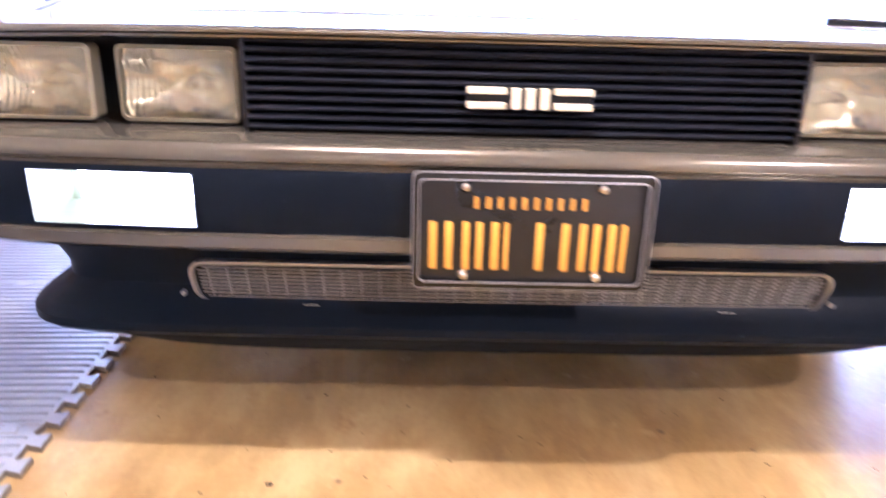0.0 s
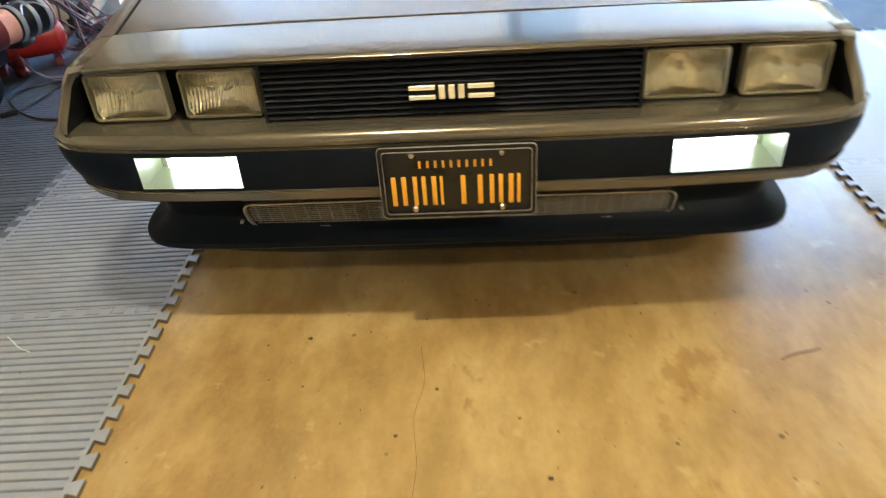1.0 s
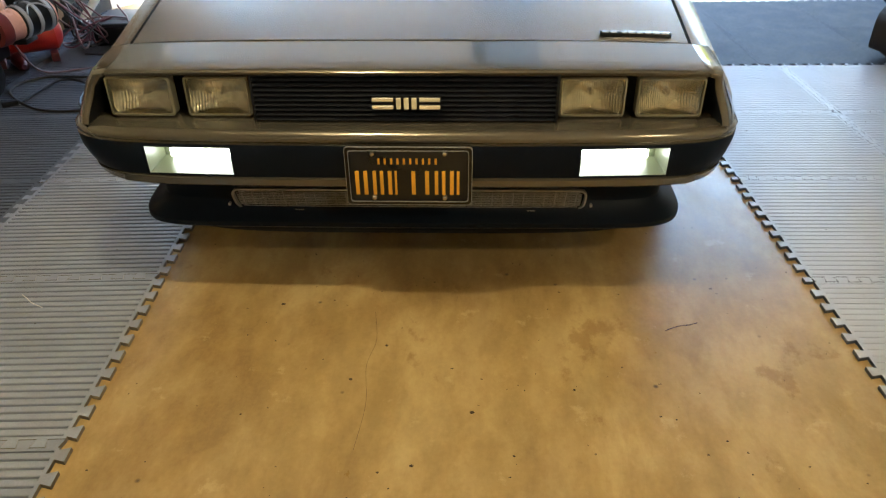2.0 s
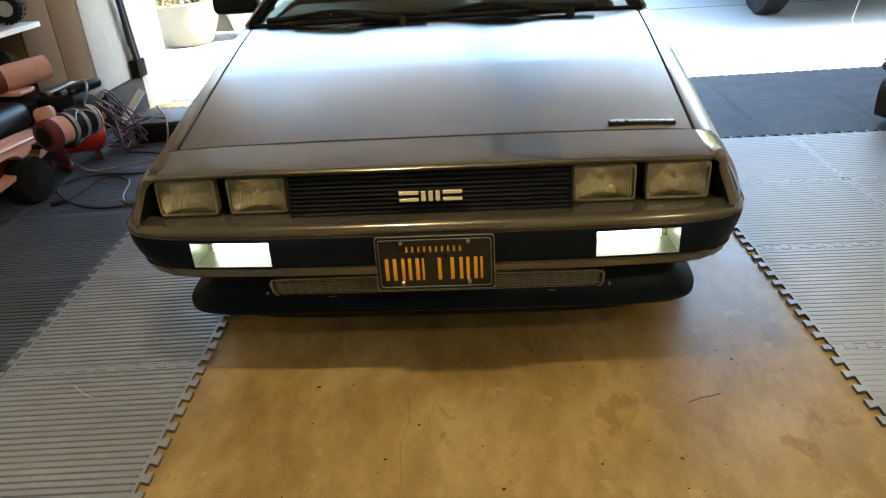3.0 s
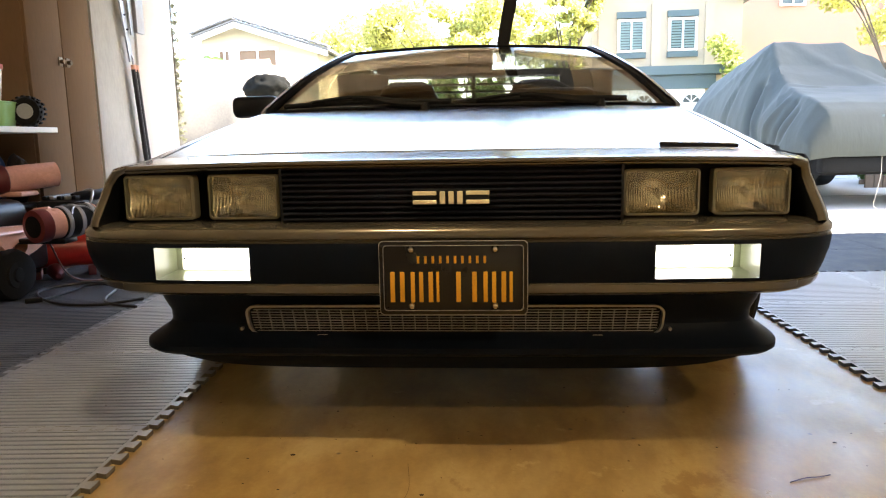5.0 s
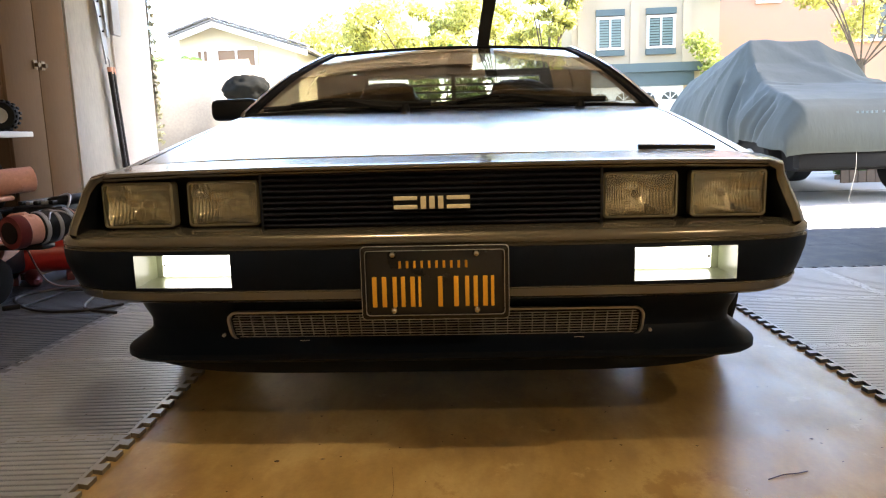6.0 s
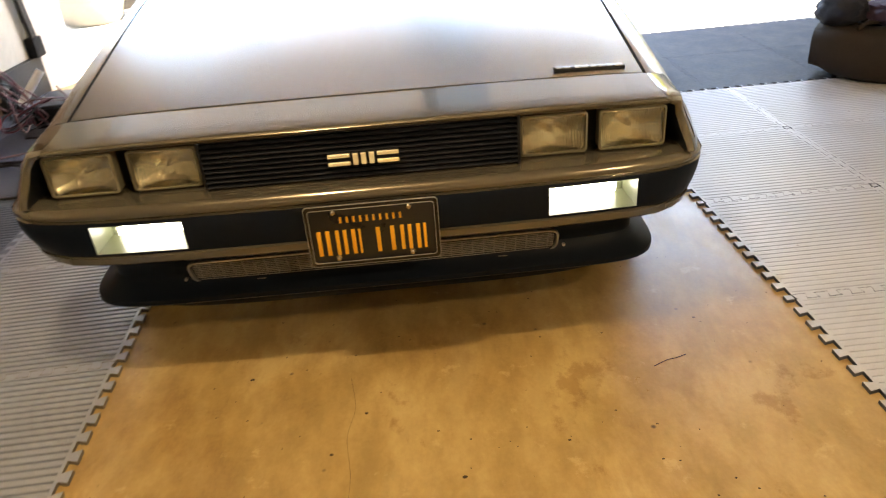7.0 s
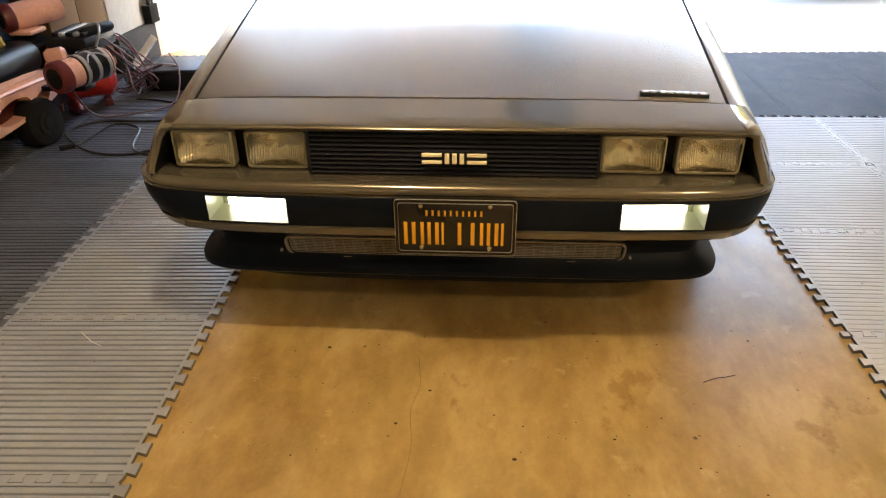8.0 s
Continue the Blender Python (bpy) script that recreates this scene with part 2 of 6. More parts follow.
SHUTTER = surface("green_louvre", (0.13, 0.19, 0.18), 0.5, 0.0, 0.12, 3, 60, 0.2)
ROOFTILE = surface("terracotta_roof_tile", (0.36, 0.13, 0.07), 0.8, 0.0, 0.25, 2, 40, 0.4, 0.004, per_piece=0.3)
GREYTILE = surface("grey_roof_tile", (0.20, 0.19, 0.19), 0.8, 0.0, 0.25, 2, 40, 0.4, 0.004, per_piece=0.3)
WINDOWPANE = surface("dark_window_glass", (0.05, 0.06, 0.06), 0.08, 0.0, 0.15, 1, 10, 0.0)
BARK = surface("grey_brown_bark", (0.085, 0.062, 0.042), 0.9, 0.0, 0.3, 6, 40, 0.8, 0.01)
WOOD = surface("weathered_fence_wood", (0.10, 0.065, 0.04), 0.8, 0.0, 0.25, 2, 50, 0.4, 0.002)


def leaf_mat(name, col):
    m, n, l, b = nodes_of(name)
    geo = n.new("ShaderNodeNewGeometry")
    c = ramp(n, l, geo.outputs["Random Per Island"], [(0, tuple(v * 0.55 for v in col)), (0.6, col), (1, tuple(min(1, v * 1.5) for v in col))])
    l.new(c, b.inputs["Base Color"])
    tr, mx = n.new("ShaderNodeBsdfTranslucent"), n.new("ShaderNodeMixShader")
    l.new(c, tr.inputs[0])
    mx.inputs[0].default_value = 0.5
    put(b, Roughness=0.55)
    l.new(b.outputs[0], mx.inputs[1])
    l.new(tr.outputs[0], mx.inputs[2])
    l.new(mx.outputs[0], n["Material Output"].inputs[0])
    return m


LEAF = leaf_mat("yellow_green_leaf", (0.46, 0.45, 0.13))
LEAFDARK = leaf_mat("green_leaf", (0.08, 0.14, 0.03))
LEAFMID = leaf_mat("bright_green_leaf", (0.26, 0.30, 0.07))


def concrete_floor():
    """Tan sealed slab: cloudy tone, mottled patches, darker stains, pale scuffs and a soft uneven sheen."""
    m, n, l, b = nodes_of("tan_sealed_concrete")
    cloud, mid, patch, scuff, fine = noise_tex(n, l, 0.9, 5), noise_tex(n, l, 6.5, 10, (1.15, 0.55, 1.0), 0.68), noise_tex(n, l, 2.6, 12, (1.2, 0.6, 1.0), 0.66), noise_tex(n, l, 9.0, 9, None, 0.72), noise_tex(n, l, 90, 4)
    patch.node.inputs["Distortion"].default_value = 0.35
    c = ramp(n, l, cloud, [(0.38, (0.36, 0.228, 0.068)), (0.5, (0.45, 0.298, 0.098)), (0.62, (0.55, 0.40, 0.160))])
    c = mix(n, l, 0.52, c, ramp(n, l, patch, [(0.40, (0.25, 0.136, 0.036)), (0.47, (0.41, 0.270, 0.085)), (0.54, (0.50, 0.340, 0.116)), (0.60, (0.66, 0.49, 0.205))]))
    c = mix(n, l, 0.30, c, ramp(n, l, mid, [(0.40, (0.20, 0.112, 0.034)), (0.50, (0.45, 0.285, 0.100)), (0.60, (0.68, 0.50, 0.225))]))
    c = mix(n, l, 0.10, c, ramp(n, l, fine, [(0.3, (0.26, 0.16, 0.07)), (0.7, (0.60, 0.44, 0.24))]))
    pale = ramp(n, l, scuff, [(0.60, (0, 0, 0)), (0.66, (0.5, 0.5, 0.5))])
    c = mix(n, l, pale, c, (0.66, 0.50, 0.25))
    blot = noise_tex(n, l, 3.0, 10, (1.0, 0.75, 1.0), 0.72)
    stain = ramp(n, l, blot, [(0.60, (0, 0, 0)), (0.645, (1, 1, 1))])
    c = mix(n, l, stain, c, mix(n, l, 1.0, c, (0.76, 0.68, 0.58), "MULTIPLY"))
    spots = n.new("ShaderNodeTexVoronoi")
    spots.inputs["Scale"].default_value = 7.0
    tc = n.new("ShaderNodeTexCoord")
    l.new(tc.outputs["Object"], spots.inputs["Vector"])
    dots = ramp(n, l, spots.outputs["Distance"], [(0.020, (1, 1, 1)), (0.055, (0, 0, 0))])
    c = mix(n, l, dots, c, (0.09, 0.055, 0.03))
    l.new(mix(n, l, 1.0, c, (0.86, 0.87, 0.90), "MULTIPLY"), b.inputs["Base Color"])
    l.new(ramp(n, l, mid, [(0.3, (0.26,) * 3), (0.7, (0.44,) * 3)]), b.inputs["Roughness"])
    bump(n, l, b, fine, 0.18, 0.0012)
    return m


FLOOR = concrete_floor()

# ---- mesh helpers ----


def link_mesh(name, bm, material, smooth=None):
    bmesh.ops.recalc_face_normals(bm, faces=bm.faces)
    me = bpy.data.meshes.new(name)
    bm.to_mesh(me)
    bm.free()
    me.materials.append(material)
    if smooth is not None:
        me.shade_smooth()
        me.set_sharp_from_angle(angle=radians(smooth))
    return me


def part(name, bm, material, parent, label="", smooth=35, m=None):
    ob = new(name, link_mesh(name, bm, material, smooth))
    ob.parent = parent
    if m:
        ob.matrix_basis = m
    return tagged(ob, label)


def thing(name, m, label, category, group="", kind=""):
    ob = new(name)
    ob.empty_display_size = 0.1
    ob.matrix_basis = m
    return tagged(ob, label, category, group, kind)


def solid(name, bm, material, label, category="", group="", kind="", m=None, smooth=35):
    ob = new(name, link_mesh(name, bm, material, smooth))
    if m:
        ob.matrix_basis = m
    return tagged(ob, label, category, group, kind)


def box(bm, x0, x1, y0, y1, z0, z1, bevel=0.0, seg=2, m=None):
    geom = bmesh.ops.create_cube(bm, size=1.0)["verts"]
    for v in geom:
        v.co = Vector(((x0 + x1) / 2 + v.co.x * (x1 - x0), (y0 + y1) / 2 + v.co.y * (y1 - y0), (z0 + z1) / 2 + v.co.z * (z1 - z0)))
    if bevel:
        edges = list({e for v in geom for e in v.link_edges})
        r = bmesh.ops.bevel(bm, geom=edges, offset=bevel, segments=seg, profile=0.5, affect="EDGES", clamp_overlap=True)
        geom = list(set(r["verts"]) | {v for v in geom if v.is_valid})
    if m:
        bmesh.ops.transform(bm, matrix=m, verts=geom)
    return bm


def boxed(*a, **k):
    return box(bmesh.new(), *a, **k)


def loft(bm, rings, closed=False, caps=False):
    """Quads between rows of points of equal count."""
    rows = [[bm.verts.new(p) for p in r] for r in rings]
    for a, b in zip(rows, rows[1:]):
        for i in range(len(a) if closed else len(a) - 1):
            j = (i + 1) % len(a)
            try:
                bm.faces.new((a[i], a[j], b[j], b[i]))
            except ValueError:
                pass
    if caps:
        for r in (rows[0], rows[-1]):
            bm.faces.new(r)
    return rows


def prism(bm, outline, z0, z1):
    """A polygon in x, y raised from z0 to z1."""
    low, high = [bm.verts.new((x, y, z0)) for x, y in outline], [bm.verts.new((x, y, z1)) for x, y in outline]
    bm.faces.new(high)
    bm.faces.new(low[::-1])
    for i in range(len(low)):
        j = (i + 1) % len(low)
        bm.faces.new((low[i], low[j], high[j], high[i]))
    return bm


def round_rect(w, h, r, seg=5):
    pts = []
    for cx, cy, a0 in ((w / 2 - r, h / 2 - r, 0), (-w / 2 + r, h / 2 - r, 90), (-w / 2 + r, -h / 2 + r, 180), (w / 2 - r, -h / 2 + r, 270)):
        for k in range(seg + 1):
            a = radians(a0 + 90 * k / seg)
            pts.append((cx + r * math.cos(a), cy + r * math.sin(a)))
    return pts


def rod(bm, p0, p1, r0, r1=None, seg=16, caps=True):
    p0, p1, r1 = Vector(p0), Vector(p1), r0 if r1 is None else r1
    q = (p1 - p0).to_track_quat("Z", "Y")
    rings = [[p + q @ Vector((r * math.cos(a), r * math.sin(a), 0)) for a in np.linspace(0, 2 * math.pi, seg, endpoint=False)] for p, r in ((p0, r0), (p1, r1))]
    loft(bm, rings, True, caps)
    return bm


def turned(bm, p0, p1, profile, seg=24):
    """A body of revolution from p0 to p1: profile rows of (part of the way, radius)."""
    p0, p1 = Vector(p0), Vector(p1)
    q = (p1 - p0).to_track_quat("Z", "Y")
    rings = [[p0.lerp(p1, s) + q @ Vector((r * math.cos(a), r * math.sin(a), 0)) for a in np.linspace(0, 2 * math.pi, seg, endpoint=False)] for s, r in profile]
    loft(bm, rings, True, True)
    return bm


def curve_points(knots, steps=8):
    """A smooth line through the knots."""
    k = [Vector(p) for p in knots]
    k = [k[0] * 2 - k[1], *k, k[-1] * 2 - k[-2]]
    out = []
    for a, b, c, d in zip(k, k[1:], k[2:], k[3:]):
        for s in range(steps):
            t = s / steps
            out.append(0.5 * (2 * b + (c - a) * t + (2 * a - 5 * b + 4 * c - d) * t * t + (3 * b - a - 3 * c + d) * t**3))
    return out + [k[-2]]


def hose(bm, knots, r, seg=8, steps=8):
    pts = curve_points(knots, steps)
    up, rings = Vector((0, 0, 1)), []
    for i, p in enumerate(pts):
        d = (pts[min(i + 1, len(pts) - 1)] - pts[max(i - 1, 0)]).normalized()
        side = d.cross(up)
        side = side.normalized() if side.length > 1e-3 else Vector((1, 0, 0))
        top = side.cross(d)
        rings.append([p + r * (math.cos(a) * side + math.sin(a) * top) for a in np.linspace(0, 2 * math.pi, seg, endpoint=False)])
    loft(bm, rings, True, True)
    return bm


def wall(bm, axis, at, thick, u0, u1, z0, z1):
    """A wall slab across x ("y": it stands at y=at) or along y ("x")."""
    return box(bm, u0, u1, at, at + thick, z0, z1) if axis == "y" else box(bm, at, at + thick, u0, u1, z0, z1)


def slab(bm, rows, off):
    """A sheet of rows of points with a thickness given by the shift off."""
    off = Vector(off)
    loft(bm, [[Vector(p) for p in r] + [Vector(p) + off for p in reversed(r)] for r in rows], True, True)
    return bm


def beam(bm, p0, p1, w, h, up=(0, 0, 1)):
    p0, p1 = Vector(p0), Vector(p1)
    d = (p1 - p0).normalized()
    side = d.cross(Vector(up)).normalized()
    top = side.cross(d)
    loft(bm, [[p + side * (a * w / 2) + top * (b * h / 2) for a, b in ((-1, -1), (1, -1), (1, 1), (-1, 1))] for p in (p0, p1)], True, True)
    return bm


def interp(x, table):
    return float(np.interp(x, [a for a, _ in table], [b for _, b in table]))


# ---- the garage: floor, walls, ceiling ----
DOOR_Y, LEFT_X, RIGHT_X, BACK_Y, HEIGHT = 3.46, -2.95, 3.8, -4.2, 2.55
OPEN_L, OPEN_R, OPEN_TOP = -2.25, 3.05, 2.26
solid("floor", boxed(LEFT_X - 0.15, RIGHT_X + 0.15, BACK_Y - 0.15, DOOR_Y, -0.15, 0.0), FLOOR, "tan stained sealed concrete garage floor", "floor", kind="structure")
solid("wall_west", wall(bmesh.new(), "x", LEFT_X - 0.15, 0.15, BACK_Y, DOOR_Y, 0, HEIGHT), DRYWALL, "beige painted garage side wall", "wall", kind="structure")
solid("wall_east", wall(bmesh.new(), "x", RIGHT_X, 0.15, BACK_Y, DOOR_Y, 0, HEIGHT), DRYWALL, "beige painted garage side wall", "wall", kind="structure")
solid("wall_south", wall(bmesh.new(), "y", BACK_Y - 0.15, 0.15, LEFT_X - 0.15, RIGHT_X + 0.15, 0, HEIGHT), DRYWALL, "beige painted garage back wall", "wall", kind="structure")
bm = bmesh.new()
box(bm, LEFT_X - 0.15, OPEN_L, DOOR_Y, DOOR_Y + 0.14, -0.15, HEIGHT)
box(bm, OPEN_R, RIGHT_X + 0.15, DOOR_Y, DOOR_Y + 0.14, -0.15, HEIGHT)
box(bm, OPEN_L, OPEN_R, DOOR_Y, DOOR_Y + 0.14, OPEN_TOP, HEIGHT)
solid("wall_north", bm, WHITESTUCCO, "pale stucco wall round the open garage doorway", "wall", kind="structure")
bm = boxed(LEFT_X - 0.15, RIGHT_X + 0.15, BACK_Y - 0.15, DOOR_Y + 0.14, HEIGHT, HEIGHT + 0.12)
for k in range(6):
    y = -3.6 + 1.22 * k
    box(bm, LEFT_X, RIGHT_X, y - 0.02, y + 0.02, HEIGHT - 0.006, HEIGHT - 0.001)
solid("ceiling", bm, CEIL, "warm tan painted garage ceiling with panel joints", "ceiling", kind="structure")
solid("pier", boxed(LEFT_X, -2.36, 2.78, DOOR_Y, 0.24, HEIGHT, 0.004), WHITEWALL, "white scuffed wall pier beside the garage doorway", "wall", kind="structure")
solid("curb", boxed(LEFT_X, -2.33, 2.78, DOOR_Y, 0.0, 0.238, 0.006), CURB, "dark concrete curb under the white pier", "curb", kind="structure")
bm = prism(bmesh.new(), [(-2.36, 3.285), (-2.345, 3.285), (OPEN_L, DOOR_Y - 0.03), (OPEN_L, DOOR_Y - 0.002), (-2.36, DOOR_Y - 0.002)], 0, OPEN_TOP + 0.1)
solid("door_jamb", bm, WHITETRIM, "pale painted jamb of the open garage doorway", "jamb", kind="structure")
solid("threshold", boxed(OPEN_L, OPEN_R, DOOR_Y, DOOR_Y + 0.14, -0.15, -0.004), DRIVE, "pale concrete threshold of the garage", "threshold", kind="structure")

tilt_door = thing("tilt_up_door", pose(0, 0, 2.19), "beige one-piece garage door raised flat overhead", "garage door")
part("panel", boxed(OPEN_L + 0.03, OPEN_R - 0.03, 2.38, 3.78, 0.0, 0.03, 0.002), DOORWOOD, tilt_door)
for k in range(6):
    x = OPEN_L + 0.10 + k * 1.0
    part("stile", boxed(x - 0.045, x + 0.045, 2.48, 3.68, -0.04, -0.001, 0.003), DOORWOOD, tilt_door)
for y in (2.43, 3.08, 3.73):
    part("rail", boxed(OPEN_L + 0.04, OPEN_R - 0.04, y - 0.045, y + 0.045, -0.085, -0.041, 0.003), DOORWOOD, tilt_door)

# ceiling lamp in the garage, above and before the car, and an added fill farther back
for x, y, watts, wide in LAMPS:
    lampfix = thing("key_and_fill_lamp", pose(x, y, HEIGHT), "bare warm bulb on the ceiling, the rear one an added fill", "lamp", "ceiling lamps of the garage")
    part("base", turned(bmesh.new(), (0, 0, -0.001), (0, 0, -0.04), [(0, 0.06), (0.7, 0.065), (1, 0.05)]), WHITEP, lampfix)
    part("socket", turned(bmesh.new(), (0, 0, -0.041), (0, 0, -0.19 + wide), [(0, 0.022), (0.8, 0.024), (1, 0.02)]), WHITEP, lampfix)
    bulb = part("bulb", turned(bmesh.new(), (0, 0, -0.19 + wide * 1.15), (0, 0, -0.19 - wide * 1.15), [(0, 0.01), (0.08, wide * 0.6), (0.3, wide * 1.05), (0.5, wide * 1.12), (0.7, wide * 1.05), (0.92, wide * 0.6), (1, 0.01)]), pane_mat("bulb_glass", (1.0, 0.98, 0.95)), lampfix, "clear glass bulb")
    bulb.visible_shadow = False

# ---- the car ----
car = thing("sports_car", pose(0.0, 0.0, 0.0, 0.0, 0.35, 1.2), "low wedge-shaped brushed stainless-steel sports car with lit lamps", "car")
SIDES = (-1, 1)


def bodyx(y, z):
    """Half width of the body side at a place along the car and a height."""
    top = interp(y, [(0.2, 0.788), (0.6, 0.82), (1.4, 0.862), (2.6, 0.88), (4.1, 0.83)])
    waist = interp(y, [(0.2, 0.868), (0.5, 0.895), (0.9, 0.925), (1.4, 0.925), (3.3, 0.93), (4.1, 0.87)])
    zt = shoulder(y)
    mid = 0.5 * (0.50 + zt)
    return interp(z, [(0.15, waist - 0.035), (0.33, waist - 0.012), (0.50, waist), (mid, 0.5 * (waist + top) + 0.008), (zt, top)])


def shoulder(y):
    return interp(y, [(0.2, 0.632), (0.26, 0.637), (1.4, 0.792), (2.6, 0.845), (3.4, 0.86), (4.1, 0.84)])


def hood_half(y):
    return interp(y, [(0.25, 0.728), (1.42, 0.803)])


def hood_z(y):
    return interp(y, [(0.06, 0.641), (0.25, 0.656), (0.5, 0.694), (0.8, 0.738), (1.1, 0.778), (1.42, 0.812)])


def arch(y, yc, zc, r, low):
    d = r * r - (y - yc) ** 2
    return max(low, zc + math.sqrt(d)) if d > 0 else low


# hood
bm, rows = bmesh.new(), []
for y in np.linspace(0.2600, 1.385, 44):
    h = hood_half(y) - 0.0055
    row = []
    for u in np.linspace(-1, 1, 37):
        yy = y - 0.055 * (1 - u * u) * (max(0.0, y - 0.262) / 1.123) ** 2
        row.append((u * h, yy, hood_z(yy) + 0.010 * (1 - u**4) + 0.0022 * (1 - u**8) * noise.noise(Vector((u * 2.0, yy * 1.9, 0.4)))))
    rows.append(row)
slab(bm, rows, (0, 0, -0.02))
part("hood", bm, STEEL, car, "large flat brushed stainless hood")

bm, rows = bmesh.new(), []
for s in SIDES:
    slab(bm, [[(s * (hood_half(y) - 0.012), y, hood_z(y) - 0.0012), (s * (hood_half(y) + 0.0036), y, hood_z(y) - 0.0010)] for y in np.linspace(0.262, 1.385, 14)], (0, 0, -0.006))
slab(bm, [[(u * 0.728, 0.2545, hood_z(0.2545) - 0.003 + 0.008 * (1 - u**4)), (u * 0.728, 0.266, hood_z(0.266) - 0.003 + 0.008 * (1 - u**4))] for u in np.linspace(-1, 1, 15)], (0, 0, -0.006))
part("hood_seal", bm, DARK, car)

# nose panel: from the lip over the lamps back to the hood
bm, rows = bmesh.new(), []
for y, dz in ((0.083, -0.0115), (0.072, -0.0105), (0.0655, -0.0075), (0.064, -0.0045), (0.0675, -0.0015), (0.073, 0.0002), (0.080, 0.0005), (0.13, 0.0005), (0.20, 0.0), (0.256, 0.0)):
    h = interp(y, [(0.064, 0.728), (0.258, 0.731)])
    rows.append([(u * h, y + 0.012 * abs(u) ** 3 * (y < 0.2), hood_z(y) + dz + 0.008 * (1 - u**4) * (y > 0.06)) for u in np.linspace(-1, 1, 21)])
slab(bm, rows, (0, 0.006, -0.006))
part("nose_panel", bm, FASCIA, car, "grey satin nose panel with a rounded lip")

# fenders, doors and rear quarters
for s in SIDES:
    bm, rows = bmesh.new(), []
    for y in np.concatenate([np.linspace(0.26, 0.56, 6), np.linspace(0.58, 1.22, 17), np.linspace(1.26, 1.50, 4)]):
        zs, zb = shoulder(y), arch(y, 0.90, 0.29, 0.335, 0.37 if y < 0.9 else 0.24)
        row = [(s * (hood_half(y) + 0.003), y, hood_z(y) - 0.002), (s * (hood_half(y) * 0.5 + bodyx(y, zs) * 0.5), y, (hood_z(y) + zs) / 2 + 0.006)]
        row += [(s * bodyx(y, z), y, z) for z in np.linspace(zs, zb, 8)]
        rows.append(row)
    slab(bm, rows, (-s * 0.025, 0, -0.012))
    part("fender", bm, STEEL, car, "brushed stainless front fender")
    # the end of the fascia that slants from the lip to the bumper
    bm = bmesh.new()
    front = [(0.726, 0.078, 0.6405), (0.764, 0.088, 0.632), (0.778, 0.092, 0.606), (0.790, 0.088, 0.574), (0.801, 0.082, 0.546), (0.808, 0.076, 0.522), (0.810, 0.072, 0.508)]
    inner = [(0.726, 0.084, 0.632), (0.750, 0.092, 0.621), (0.760, 0.092, 0.600), (0.770, 0.086, 0.570), (0.780, 0.079, 0.543), (0.787, 0.072, 0.522), (0.789, 0.069, 0.508)]
    mid = [(0.727, 0.165, 0.6490), (0.772, 0.165, 0.645), (0.794, 0.170, 0.618), (0.816, 0.172, 0.578), (0.834, 0.170, 0.546), (0.846, 0.166, 0.520), (0.849, 0.164, 0.505)]
    back = [(0.728, 0.257, 0.6555), (0.775, 0.257, 0.651), (0.796, 0.257, 0.632), (0.828, 0.257, 0.580), (0.850, 0.257, 0.545), (0.864, 0.257, 0.515), (0.870, 0.257, 0.495)]
    soft = [tuple(0.5 * (p + q) + d for p, q, d in zip(a, b, (0.0, -0.006, 0.003))) for a, b in zip(inner, front)]
    wrap = [tuple(0.72 * p + 0.28 * q + d for p, q, d in zip(a, b, (0.004, 0, 0.002))) for a, b in zip(front, mid)]
    loft(bm, [[(s * x - 0.007 * (i > 1), y, z) for i, (x, y, z) in enumerate(line)] for line in (inner, soft, front, wrap, mid, back)])
    part("fascia_end", bm, FASCIA, car, "slanting grey end of the nose", smooth=70)
    bm = bmesh.new()
    deep = [(0.744 + 0.004 * i, 0.18, p[2]) for i, p in enumerate(inner)]
    loft(bm, [[(s * x - 0.007 * (i > 1), y, z) for i, (x, y, z) in enumerate(line)] for line in (inner, [(x - 0.003, y + 0.02, z - 0.002) for x, y, z in inner], deep)])
    part("lamp_cheek", bm, BLACK, car)
    # door below the glass, and rear quarter
    for name, y0, y1, n in (("door_skin", 1.505, 2.78, 12), ("rear_quarter", 2.786, 4.05, 24)):
        if name == "door_skin" and s == 1:
            continue
        bm, rows = bmesh.new(), []
        for y in np.linspace(y0, y1, n):
            zb = arch(y, 3.31, 0.32, 0.37, 0.24)
            rows.append([(s * (bodyx(y, shoulder(y)) - 0.05), y, shoulder(y) + 0.008)] + [(s * bodyx(y, z), y, z) for z in np.linspace(shoulder(y), zb, 8)])
        slab(bm, rows, (-s * 0.03, 0, -0.01))
        part(name, bm, STEEL, car, "brushed stainless body side")
    bm, rows = bmesh.new(), []
    for y in np.linspace(1.22, 2.96, 8):
        rows.append([(s * (bodyx(y, 0.3) + dx), y, z) for dx, z in ((0.0, 0.245), (0.012, 0.23), (0.008, 0.17), (-0.05, 0.155))])
    slab(bm, rows, (-s * 0.04, 0, 0.0))
    part("sill", bm, BLACK, car, "black lower sill")
    # side marker by the front wheel arch
    part("side_marker", boxed(s * 0.868 - 0.012, s * 0.868 + 0.012, 0.36, 0.48, 0.465, 0.505, 0.005), AMBER, car, "amber side marker lamp")

